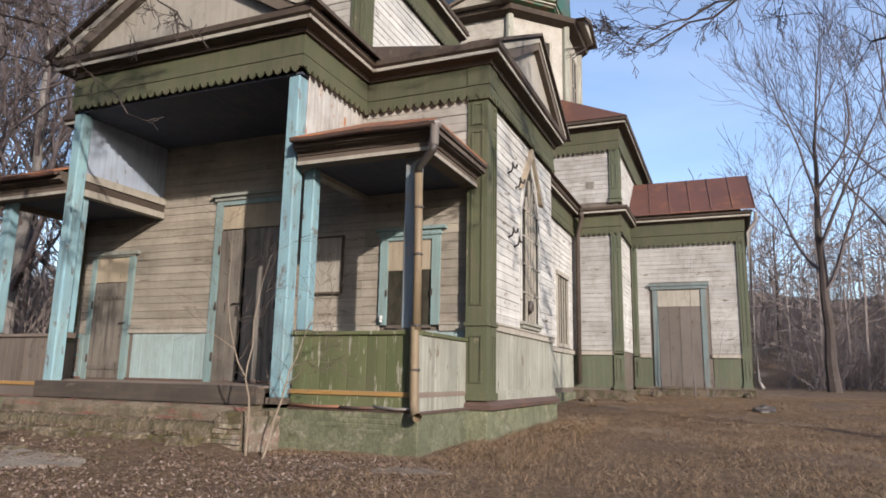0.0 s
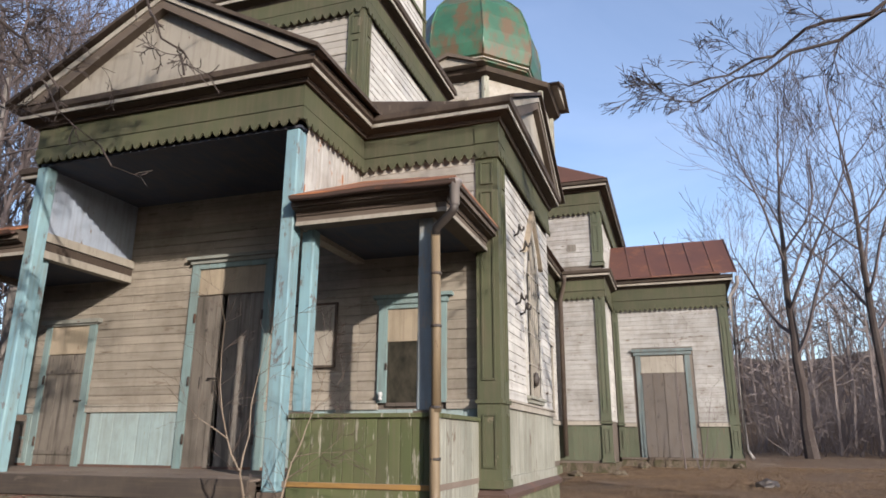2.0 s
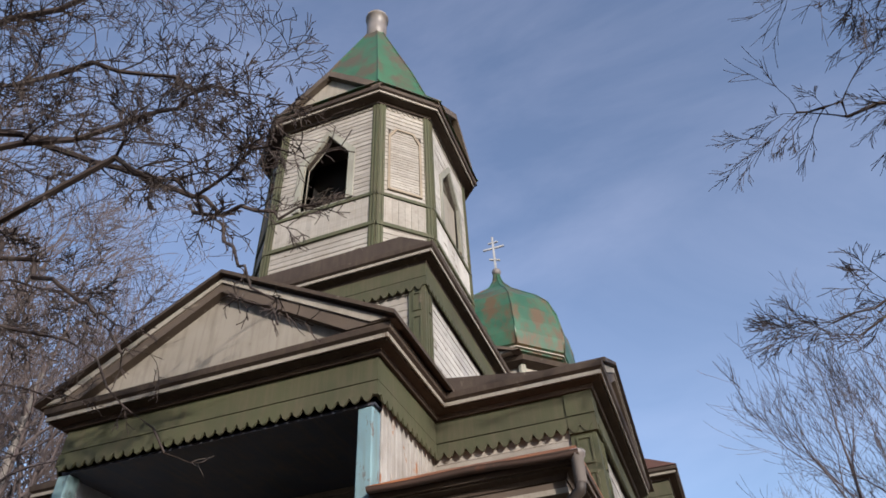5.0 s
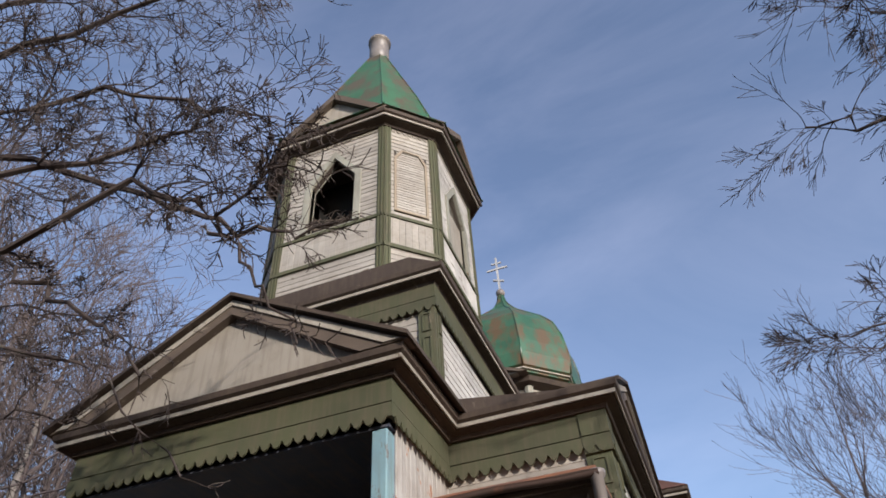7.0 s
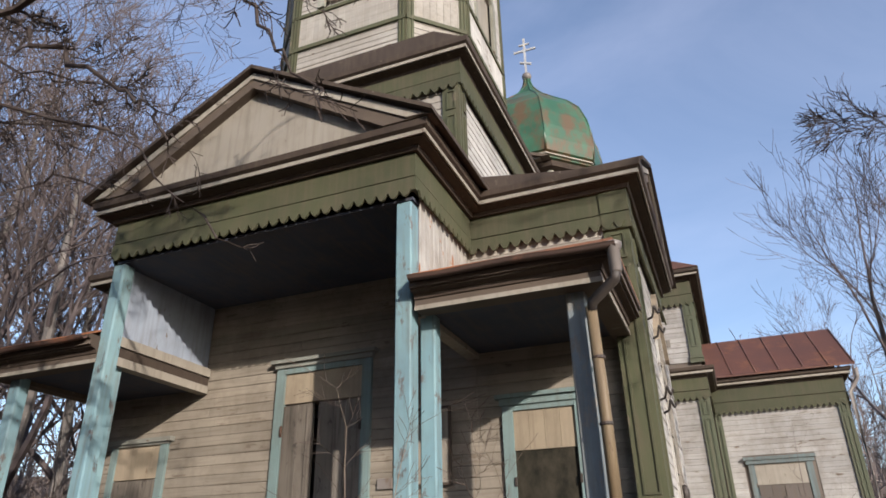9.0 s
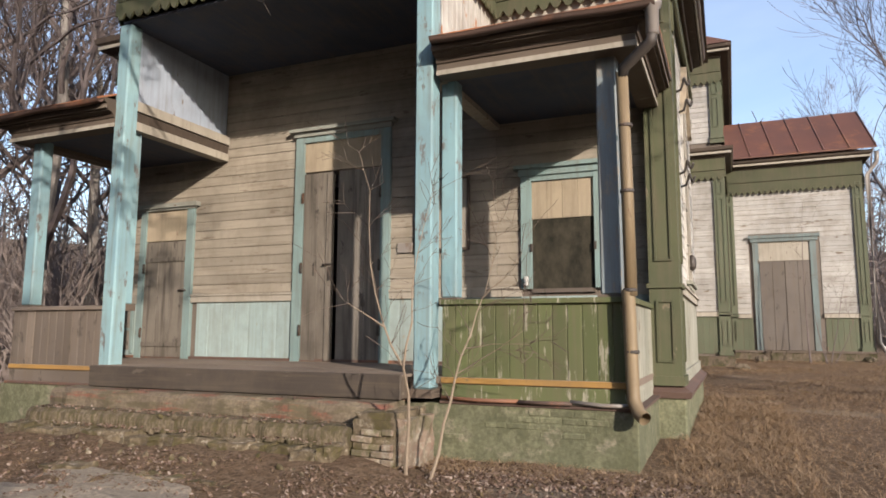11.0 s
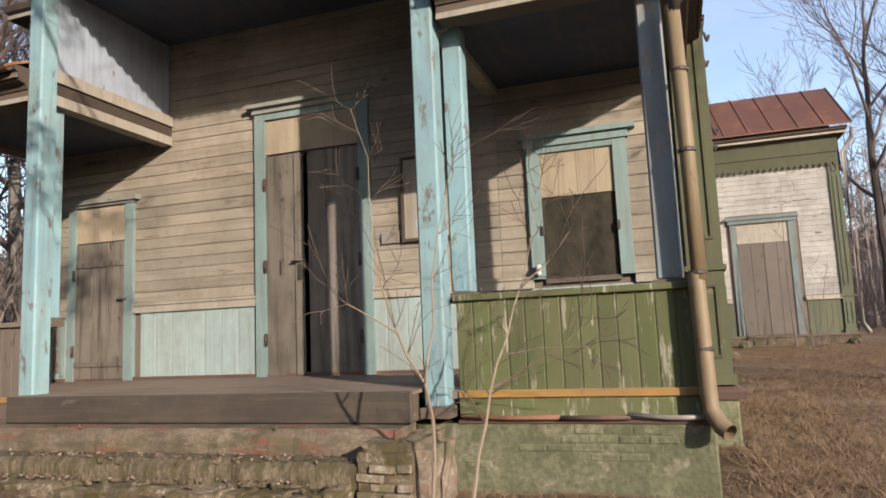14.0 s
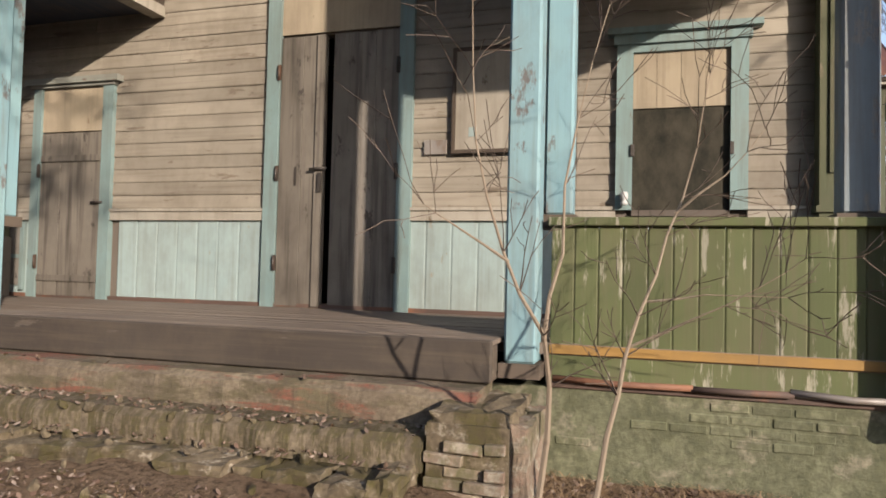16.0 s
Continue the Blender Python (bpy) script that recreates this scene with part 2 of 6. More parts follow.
def box(bm, x0, x1, y0, y1, z0, z1, m=None):
    v = [bm.verts.new(c) for c in ((x0, y0, z0), (x1, y0, z0), (x1, y1, z0), (x0, y1, z0), (x0, y0, z1), (x1, y0, z1), (x1, y1, z1), (x0, y1, z1))]
    for f in ((3, 2, 1, 0), (4, 5, 6, 7), (0, 1, 5, 4), (1, 2, 6, 5), (2, 3, 7, 6), (3, 0, 4, 7)):
        bm.faces.new([v[i] for i in f])
    if m is not None:
        bmesh.ops.transform(bm, matrix=m, verts=v)
    return v


def boxes(*dims, bevel=0.0):
    bm = bmesh.new()
    for d in dims:
        box(bm, *d)
    if bevel:
        bmesh.ops.bevel(bm, geom=bm.edges[:], offset=bevel, segments=1, affect="EDGES")
    return bm


def prism(bm, poly, ax, a, b):
    """A polygon of (u, z) pairs drawn out along an axis from a to b. ax 'y': u is x; ax 'x': u is y; ax 'z': (x, y)."""
    def at(u, w, k):
        return (u, k, w) if ax == "y" else ((k, u, w) if ax == "x" else (u, w, k))
    lo = [bm.verts.new(at(u, w, a)) for u, w in poly]
    hi = [bm.verts.new(at(u, w, b)) for u, w in poly]
    n = len(poly)
    bm.faces.new(lo)
    bm.faces.new(hi[::-1])
    for i in range(n):
        bm.faces.new((lo[i], hi[i], hi[(i + 1) % n], lo[(i + 1) % n]))
    bmesh.ops.recalc_face_normals(bm, faces=bm.faces[:])


def sweep(bm, profile, path, closed=False):
    """A profile of (out, z) pairs along a level path of (x, y); out is to the right of the way along it."""
    n = len(path)
    rings = []
    for i, p in enumerate(path):
        p = Vector(p)
        a = Vector(path[i - 1]) if i or closed else None
        b = Vector(path[(i + 1) % n]) if i < n - 1 or closed else None
        d1 = (p - a).normalized() if a is not None else None
        d2 = (b - p).normalized() if b is not None else None
        d1, d2 = d1 or d2, d2 or d1
        n1, n2 = Vector((d1.y, -d1.x)), Vector((d2.y, -d2.x))
        s = n1 + n2
        s = s / max(0.2, s.dot(n1))
        rings.append([bm.verts.new((p.x + s.x * o, p.y + s.y * o, z)) for o, z in profile])
    k = len(profile)
    for i in range(n if closed else n - 1):
        r, q = rings[i], rings[(i + 1) % n]
        for j in range(k):
            bm.faces.new((r[j], r[(j + 1) % k], q[(j + 1) % k], q[j]))
    if not closed:
        bm.faces.new(rings[0])
        bm.faces.new(rings[-1][::-1])
    bmesh.ops.recalc_face_normals(bm, faces=bm.faces[:])


def unit_plank():
    """One board, 1 x 1 x 1: thicker at its lower edge, the edges eased."""
    if "p" not in UNIT:
        me = bpy.data.meshes.new("plank")
        prof = [(0, 0), (-0.86, 0), (-1, 0.09), (-0.62, 0.93), (-0.5, 1), (0, 1)]
        v = [(x, y, z) for x in (0, 1) for y, z in prof]
        f = [tuple(range(6)), tuple(range(11, 5, -1))] + [(i, i + 6, (i + 1) % 6 + 6, (i + 1) % 6) for i in range(6)]
        me.from_pydata(v, [], f)
        UNIT["p"] = me
    return UNIT["p"]


def unit_board():
    """One upright board, 1 x 1 x 1, with eased long edges."""
    if "b" not in UNIT:
        me = bpy.data.meshes.new("board")
        prof = [(0, 0), (0, -0.8), (0.06, -1), (0.94, -1), (1, -0.8), (1, 0)]
        v = [(x, y, z) for z in (0, 1) for x, y in prof]
        f = [tuple(range(6)), tuple(range(11, 5, -1))] + [(i, (i + 1) % 6, (i + 1) % 6 + 6, i + 6) for i in range(6)]
        me.from_pydata(v, [], f)
        UNIT["b"] = me
    return UNIT["b"]


def piece(name, me, m, material, parent):
    key = (me.name, material.name)
    if key not in UNIT:
        c = me.copy()
        c.materials.append(material)
        UNIT[key] = c
    ob = new(name, UNIT[key])
    adopt(ob, parent)
    ob.matrix_basis = m
    return ob


rng = random.Random(7)


def siding(parent, ox, oy, angle, u0, u1, z0, z1, material, holes=(), pitch=0.166, thick=0.026):
    """Level boards on a wall. The wall's face passes through (ox, oy); angle 0 faces -y, 90 faces +x. u runs along it."""
    z = z0
    turn = Matrix.Translation((ox, oy, 0)) @ pose(0, 0, 0, 0, 0, angle)
    while z < z1 - 0.03:
        h = min(pitch, z1 - z)
        cuts = [(u0, u1)]
        for a, b, c, d in holes:
            if z + h * 0.6 > c and z + h * 0.4 < d:
                cuts = [s for p, q in cuts for s in ((p, min(q, a)), (max(p, b), q)) if s[1] - s[0] > 0.03]
        for p, q in cuts:
            spans = [(p, q)]
            if q - p > 3.6:
                k = p + (q - p) * rng.uniform(0.3, 0.7)
                spans = [(p, k - 0.003), (k + 0.003, q)]
            for s, e in spans:
                m = turn @ Matrix.Translation((s, rng.uniform(-0.003, 0.003), z)) @ pose(0, 0, 0, 0, rng.uniform(-0.12, 0.12), 0)
                piece("plank", unit_plank(), m @ Matrix.Diagonal((e - s, thick, h - 0.004, 1)), material, parent)
        z += pitch


def boarding(parent, ox, oy, angle, u0, u1, z0, z1, material, width=0.14, holes=(), thick=0.022, wobble=0.003):
    """Upright boards on a wall or a parapet."""
    n = max(1, round((u1 - u0) / width))
    w = (u1 - u0) / n
    turn = Matrix.Translation((ox, oy, 0)) @ pose(0, 0, 0, 0, 0, angle)
    for i in range(n):
        a = u0 + i * w
        if any(p - 0.02 < a + w / 2 < q + 0.02 for p, q in holes):
            continue
        m = turn @ Matrix.Translation((a + 0.002, rng.uniform(-wobble, wobble), z0))
        piece("board", unit_board(), m @ Matrix.Diagonal((w - 0.004, thick, z1 - z0, 1)), material, parent)


def scallops(bm, ox, oy, angle, u0, u1, z, pitch=0.18, drop=0.1, thick=0.03):
    """The cut lower edge of a frieze board: a row of rounded teeth."""
    n = max(1, round((u1 - u0) / pitch))
    w = (u1 - u0) / n
    turn = Matrix.Translation((ox, oy, 0)) @ pose(0, 0, 0, 0, 0, angle)
    for i in range(n):
        a = u0 + i * w
        poly = [(a, z + 0.01), (a + w * 0.1, z - drop * 0.12), (a + w * 0.27, z - drop * 0.72), (a + w * 0.5, z - drop), (a + w * 0.73, z - drop * 0.72), (a + w * 0.9, z - drop * 0.12), (a + w, z + 0.01)]
        f = [bm.verts.new(turn @ Vector((u, -thick, q))) for u, q in poly]
        k = [bm.verts.new(turn @ Vector((u, 0, q))) for u, q in poly]
        bm.faces.new(f)
        for j in range(len(poly)):
            bm.faces.new((f[j], k[j], k[(j + 1) % 7], f[(j + 1) % 7]))


def tube(bm, pts, r, n=10, cap=True):
    """A round pipe along points; r a number or one for each point."""
    rings = []
    for i, p in enumerate(pts):
        p = Vector(p)
        d = (Vector(pts[min(i + 1, len(pts) - 1)]) - Vector(pts[max(i - 1, 0)])).normalized()
        q = d.to_track_quat("Z", "Y").to_matrix()
        k = r[i] if isinstance(r, (list, tuple)) else r
        rings.append([bm.verts.new(p + q @ Vector((k * math.cos(a), k * math.sin(a), 0))) for a in (2 * math.pi * j / n for j in range(n))])
    for a, b in zip(rings, rings[1:]):
        for j in range(n):
            bm.faces.new((a[j], a[(j + 1) % n], b[(j + 1) % n], b[j])).smooth = True
    if cap:
        bm.faces.new(rings[0][::-1])
        bm.faces.new(rings[-1])


def lathe(bm, cx, cy, prof, n, turn=0.0, smooth=False):
    """A many-sided solid of (radius, z) rings round an upright axis."""
    rings = [[bm.verts.new((cx + r * math.cos(turn + 2 * math.pi * j / n), cy + r * math.sin(turn + 2 * math.pi * j / n), z)) for j in range(n)] for r, z in prof]
    for a, b in zip(rings, rings[1:]):
        for j in range(n):
            bm.faces.new((a[j], a[(j + 1) % n], b[(j + 1) % n], b[j])).smooth = smooth
    bm.faces.new(rings[0][::-1])
    bm.faces.new(rings[-1])


# ---- ground ----
def gz(x, y):
    """Height of the ground: it climbs gently along the church."""
    z = -0.17 + 0.018 * min(max(y, -8), 9)
    if y > 9:
        s = min(y - 9, 18) / 18
        z += 0.64 * s * (0.6 + 0.4 * s)
    if y > 27:
        z += 0.01 * min(y - 27, 40)
    far = math.hypot(x + 5, y - 8) - 42
    if far > 0:
        z += (17 + 7 * noise.noise((x * 0.03, y * 0.03, 2.0))) * (1 - math.exp(-(far / 48) ** 1.3))
    return z


def ground_z(x, y):
    d = math.hypot(x + 5, y - 8)
    if -12.6 < x < -6.2 and 5.2 < y < 8.4:
        d2 = max(0.0, 1 - abs(y - 7.9) / 1.6) * min(1, (x + 12.6) / 0.8) * min(1, (-6.2 - x) / 0.6)
        return gz(x, y) + 0.2 * d2 * d2 + 0.06 * noise.noise((x * 1.3, y * 1.3, 0)) + 0.03 * noise.noise((x * 4, y * 4, 3))
    bumps = 0.05 * noise.noise((x * 0.45, y * 0.45, 0)) + 0.025 * noise.noise((x * 1.7, y * 1.7, 3))
    return gz(x, y) + bumps * (1 if d < 40 else 0.3)


def axis_steps(far, near, fine):
    """Grid lines: fine near the church, wide towards the horizon."""
    out, v, d = [], near[0], 2.0
    while v > far[0]:
        v -= d
        d *= 1.45
        out.append(v)
    out.reverse()
    k = int((near[1] - near[0]) / fine)
    out += [near[0] + i * fine for i in range(k + 1)]
    v, d = near[1], 2.0
    while v < far[1]:
        v += d
        d *= 1.45
        out.append(v)
    return out


def make_ground():
    xs = axis_steps((-1500, 1500), (-20, 14), 0.35)
    ys = axis_steps((-1500, 1500), (-6, 34), 0.35)
    v = [(x, y, ground_z(x, y)) for y in ys for x in xs]
    n = len(xs)
    f = [(j * n + i, j * n + i + 1, (j + 1) * n + i + 1, (j + 1) * n + i) for j in range(len(ys) - 1) for i in range(n - 1)]
    m, t, b = base("dry_ground", 0.95, 0, 0.1)
    c = mixc(t, ramp(t, noise_at(t, 0.5, 5), 0.38, 0.62), (0.112, 0.072, 0.046), (0.153, 0.106, 0.07))
    c = mixc(t, ramp(t, noise_at(t, 7, 9, (1, 1, 1), 0.75), 0.42, 0.66), c, (0.19, 0.137, 0.094))
    c = mixc(t, ramp(t, noise_at(t, 19, 8, (1, 1, 1), 0.7), 0.48, 0.62), c, (0.062, 0.043, 0.028))
    c = mixc(t, ramp(t, noise_at(t, 0.33, 4, (1, 1.4, 1)), 0.6, 0.68), c, (0.198, 0.161, 0.124))
    t.links.new(c, b.inputs["Base Color"])
    bump(t, b, noise_at(t, 16, 9, (1, 1, 1), 0.7), 0.9, 0.05)
    ob = part("ground", (v, [], f), m, None)
    for p in ob.data.polygons:
        p.use_smooth = True
    tagged(ob, "brown dry winter ground with dead grass and leaves", "ground", kind="structure")


make_ground()

# ---- church: numbers of the plan ----
AX = -8.95                    # axis of the church
FY = 11.35                    # face of the front wall
PY = 8.95                     # front face of the porch pillars
RY = 9.12                     # face of the porch parapets
HW = 5.21                     # half width of the narthex
XR, XL = AX + HW, AX - HW
NB = 16.25                    # back of the narthex
FLOOR = 0.93
FF = FY - 0.17                # line of the front frieze, proud of the wall
CX = -4.85                    # side wall of the link between narthex and nave
NY, NX = 24.0, -3.15          # nave: front face, side face
AY, AR = 26.6, 0.92           # side annex: front face, far edge
EZ = 6.95                     # underside of the main cornice
church = new("church")
church.location = (AX, 18.0, 0.3)
tagged(church, "old wooden church with peeling white boards and green trim", "church")


def P(name, bm, mat, label="", parent=None):
    return part(name, bm, M[mat], parent or church, label)


CORNICE = [(0, EZ - 0.09), (0.05, EZ - 0.09), (0.07, EZ - 0.02), (0.21, EZ), (0.23, EZ + 0.09), (0.29, EZ + 0.13), (0.31, EZ + 0.22), (0.0, EZ + 0.26)]
FILLET = [(0.225, EZ + 0.015), (0.25, EZ + 0.015), (0.25, EZ + 0.08), (0.225, EZ + 0.08)]


def shifted(profile, dz, k=1.0):
    return [(o * k, z + dz) for o, z in profile]


def cornice(path, dz=0.0, closed=False, k=1.0):
    bm = bmesh.new()
    sweep(bm, shifted(CORNICE, dz, k), path, closed)
    c = P("cornice", bm, "brown")
    bm = bmesh.new()
    sweep(bm, [(o * k + 0.004, z + dz) for o, z in FILLET], path, closed)
    P("fillet", bm, "white_trim", "worn whitish fillet", c)


def frieze(path, z0=6.26, zm=6.48, z1=6.86, out=0.05, mat="green_frieze"):
    """Two green boards with a shadow line between them; the lower one ends in cut teeth."""
    bm = bmesh.new()
    sweep(bm, [(0, zm + 0.012), (out, zm + 0.012), (out, z1), (0, z1)], path)
    P("frieze_board", bm, mat)
    bm = bmesh.new()
    sweep(bm, [(0, z0), (out + 0.012, z0), (out + 0.012, zm - 0.012), (0, zm - 0.012)], path)
    low = P("frieze_board", bm, mat)
    bm = bmesh.new()
    for (ax, ay), (bx, by) in zip(path, path[1:]):
        d = Vector((bx - ax, by - ay))
        a = math.degrees(math.atan2(d.y, d.x))
        n = Vector((d.y, -d.x)).normalized() * (out + 0.012)
        scallops(bm, ax + n.x, ay + n.y, a, 0.0, d.length, z0)
    tagged(P("scalloped_edge", bm, mat, "", low), kind="stuff")


def pilaster(x0, x1, y0, y1, z0, z1, face, mat="green_pilaster", dado=2.02):
    """A corner board with a base, a cap and sunk panels on the face named ('y' front or 'x' side)."""
    e = 0.03
    bm = boxes((x0, x1, y0, y1, z0, z1))
    box(bm, x0 - e, x1 + e, y0 - e, y1 + e, z0, z0 + 0.12)
    box(bm, x0 - e, x1 + e, y0 - e, y1 + e, dado, dado + 0.06)
    p = P("pilaster", bm, mat)
    for a, b in ((z0 + 0.3, dado - 0.16), (dado + 0.36, z1 - 0.7), (z1 - 0.58, z1 - 0.16)):
        if b - a < 0.15:
            continue
        f = bmesh.new()
        w = 0.03
        if face == "y":
            c, d = x0 + 0.08, x1 - 0.08
            for r in ((c, d, a, a + w), (c, d, b - w, b), (c, c + w, a + w, b - w), (d - w, d, a + w, b - w)):
                box(f, r[0], r[1], y0 - 0.022, y0, r[2], r[3])
        else:
            c, d = y0 + 0.08, y1 - 0.08
            for r in ((c, d, a, a + w), (c, d, b - w, b), (c, c + w, a + w, b - w), (d - w, d, a + w, b - w)):
                box(f, x1, x1 + 0.022, r[0], r[1], r[2], r[3])
        P("panel_moulding", f, mat, "", p)
    return p


# narthex: masonry plinth, log walls behind the boards
P("plinth", boxes((XL - 0.06, XR + 0.06, FY - 0.22, NB + 0.05, -0.6, 0.62), bevel=0.02), "plinth", "green plastered masonry plinth")
bm = bmesh.new()
sweep(bm, [(0, 0.6), (0.1, 0.58), (0.12, 0.66), (0.0, 0.74)], [(XL - 0.02, NB), (XL - 0.02, FY - 0.15), (XR + 0.02, FY - 0.15), (XR + 0.02, NB)])
P("water_table", bm, "drip", "rusty drip board")
DX0, DX1 = -9.97, -8.12       # outer edges of the main door frame
SX0, SX1 = -13.5, -12.2       # small door frame
WX0, WX1 = -5.92, -4.68       # boarded window frame
front_wall = P("front_wall", boxes((XL, DX0 + 0.16, FY + 0.03, FY + 0.2, 0.62, 7.0), (DX1 - 0.16, XR, FY + 0.03, FY + 0.2, 0.62, 7.0), (DX0 + 0.16, DX1 - 0.16, FY + 0.03, FY + 0.2, 4.14, 7.0)), "grey_board")
side_wall = P("side_wall", boxes((XR - 0.2, XR - 0.03, FY + 0.2, NB, 0.62, 7.0)), "grey_board")
P("left_wall", boxes((XL + 0.03, XL + 0.2, FY + 0.2, NB, 0.62, 7.0)), "white_y")
P("rear_wall", boxes((XL + 0.2, XR - 0.2, NB - 0.2, NB, 0.62, 7.0)), "white_x")
door_hole = (DX0, DX1, 0.0, 4.86)
sd_hole = (SX0, SX1, 0.0, 3.8)
win_hole = (WX0, WX1, 0.0, 3.85)
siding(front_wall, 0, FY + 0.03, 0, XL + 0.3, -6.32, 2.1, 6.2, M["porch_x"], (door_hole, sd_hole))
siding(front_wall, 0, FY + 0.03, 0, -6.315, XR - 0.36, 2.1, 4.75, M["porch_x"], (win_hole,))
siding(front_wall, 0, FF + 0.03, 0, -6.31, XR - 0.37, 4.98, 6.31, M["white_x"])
boarding(front_wall, 0, FY + 0.03, 0, XL + 0.3, XR - 0.36, FLOOR, 1.95, M["pale_blue"], 0.3, ((DX0, DX1), (SX0, SX1)))
for a, b in ((XL + 0.3, SX0), (SX1, DX0), (DX1, WX0), (WX1, XR - 0.36)):
    bm = boxes((a, b, FY - 0.03, FY + 0.03, 1.95, 2.06))
    box(bm, a, b, FY - 0.05, FY + 0.03, 2.06, 2.095)
    P("dado_rail", bm, "white_trim")
bm = boxes((XL + 0.3, XR - 0.3, FY - 0.02, FY + 0.03, FLOOR - 0.01, FLOOR + 0.05))
P("floor_skirting", bm, "drip", "red-brown painted skirting")

# narthex side wall with its lancet window
SWY, SWW = 14.15, 0.68        # middle and half width of the lancet
lz0, lz1, lza = 2.28, 4.6, 5.95
steps = [(SWY - SWW - 0.1, SWY + SWW + 0.1, lz0 - 0.12, lz1)]
for i in range(8):
    k = 1 - (i + 0.5) / 8
    steps.append((SWY - (SWW + 0.1) * k, SWY + (SWW + 0.1) * k, lz1 + (lza - lz1) * i / 8, lz1 + (lza - lz1) * (i + 1) / 8))
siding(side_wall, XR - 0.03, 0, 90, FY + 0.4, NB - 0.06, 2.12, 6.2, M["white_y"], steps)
boarding(side_wall, XR - 0.03, 0, 90, FY + 0.4, NB - 0.06, 0.9, 1.97, M["green_grey"], 0.13)
bm = boxes((XR - 0.03, XR + 0.035, FY + 0.36, NB - 0.02, 1.97, 2.08))
box(bm, XR - 0.03, XR + 0.06, FY + 0.36, NB - 0.02, 2.08, 2.115)
P("dado_rail", bm, "white_trim", "white dado rail")
P("base_board", boxes((XR - 0.03, XR + 0.03, FY + 0.36, NB - 0.02, 0.7, 0.9)), "green_grey")


def lancet():
    """Pointed window: frame, pointed hood, sill, mullions, and dark dusty panes."""
    x = XR
    bm = bmesh.new()
    prism(bm, [(SWY - SWW, lz0), (SWY + SWW, lz0), (SWY + SWW, lz1), (SWY + SWW * 0.55, lz1 + 0.75), (SWY, lza - 0.15), (SWY - SWW * 0.55, lz1 + 0.75), (SWY - SWW, lz1)], "x", x - 0.025, x - 0.01)
    w = P("lancet_window", bm, "glass", "tall pointed window with a white lattice")
    bm = bmesh.new()
    for s in (-1, 1):
        prism(bm, [(SWY + s * SWW, lz0), (SWY + s * (SWW + 0.1), lz0), (SWY + s * (SWW + 0.1), lz1), (SWY + s * (SWW * 0.62 + 0.1), lz1 + 0.75), (SWY, lza), (SWY, lza - 0.2), (SWY + s * SWW * 0.55, lz1 + 0.75), (SWY + s * SWW, lz1)], "x", x - 0.03, x + 0.02)
    P("window_frame", bm, "white_y", "", w)
    bm = bmesh.new()
    for s in (-1, 1):
        prism(bm, [(SWY + s * 0.74, lz1 + 0.5), (SWY + s * 0.88, lz1 + 0.45), (SWY, lza + 0.24), (SWY, lza + 0.04)], "x", x - 0.03, x + 0.09)
    P("hood", bm, "bare_board", "", w)
    P("window_sill", boxes((x - 0.02, x + 0.09, SWY - SWW - 0.1, SWY + SWW + 0.1, lz0 - 0.06, lz0), (x - 0.02, x + 0.05, SWY - SWW - 0.04, SWY + SWW + 0.04, lz0 - 0.13, lz0 - 0.06)), "green_grey", "", w)
    for k in (-0.5, -0.17, 0.17, 0.5):
        top = lza - 0.3 - abs(k) * 1.3
        P("mullion", boxes((x - 0.008, x + 0.03, SWY + k * SWW - 0.03, SWY + k * SWW + 0.03, lz0, top)), "white_trim", "", w)
    for z in (2.9, 3.5, 4.1, 4.7):
        P("glazing_bar", boxes((x - 0.006, x + 0.026, SWY - SWW, SWY + SWW, z - 0.015, z + 0.015)), "white_trim", "", w)


lancet()
for y, z in ((12.4, 5.28), (12.95, 5.12), (12.45, 3.98), (12.85, 3.86)):
    bm = bmesh.new()
    curl = [(XR + 0.1 + 0.012 * k, y + 0.03 + 0.075 * math.cos(0.8 * k) * (1 - 0.05 * k), z + 0.075 * math.sin(0.8 * k) * (1 - 0.05 * k)) for k in range(10)]
    tube(bm, [(XR - 0.02, y + 0.1, z - 0.12), (XR + 0.07, y + 0.12, z - 0.08)] + curl, 0.02, 6)
    P("wall_hook", bm, "iron", "curled iron shutter hook")
bm = bmesh.new()
bmesh.ops.create_icosphere(bm, subdivisions=2, radius=0.09, matrix=Matrix.Translation((XR + 0.06, 13.95, 2.62)) @ Matrix.Diagonal((0.8, 1, 1.6, 1)))
P("lamp_bracket", bm, "iron", "dark iron lamp remains")

# corner pilasters of the narthex
pilaster(XR - 0.36, XR + 0.03, FF - 0.03, FY + 0.03, 0.74, 6.3, "y")
pilaster(XR - 0.03, XR + 0.035, FY + 0.035, FY + 0.34, 0.74, 6.3, "x")
pilaster(XL - 0.03, XL + 0.3, FF - 0.03, FY + 0.03, 0.74, 6.3, "y")

# main frieze and cornice: narthex sides and front, stepping out round the porch gable
GX0, GX1 = -11.63, -6.29      # porch gable, outer faces
frieze([(XL, NB), (XL, FF), (GX0, FF)], 6.295)
frieze([(GX1, FF), (XR, FF), (XR, NB)], 6.295)
for x0, x1, y0, y1 in ((XR - 0.36, XR + 0.075, FF - 0.075, FF - 0.001), (XR + 0.001, XR + 0.074, FF + 0.001, FF + 0.4)):
    P("frieze_block", boxes((x0, x1, y0, y1, 6.2, 6.47), (x0, x1, y0, y1, 6.49, 6.855)), "green_frieze")
frieze([(GX0, FF - 0.07), (GX0, PY), (GX1, PY), (GX1, FF - 0.07)])
c0 = 0.06
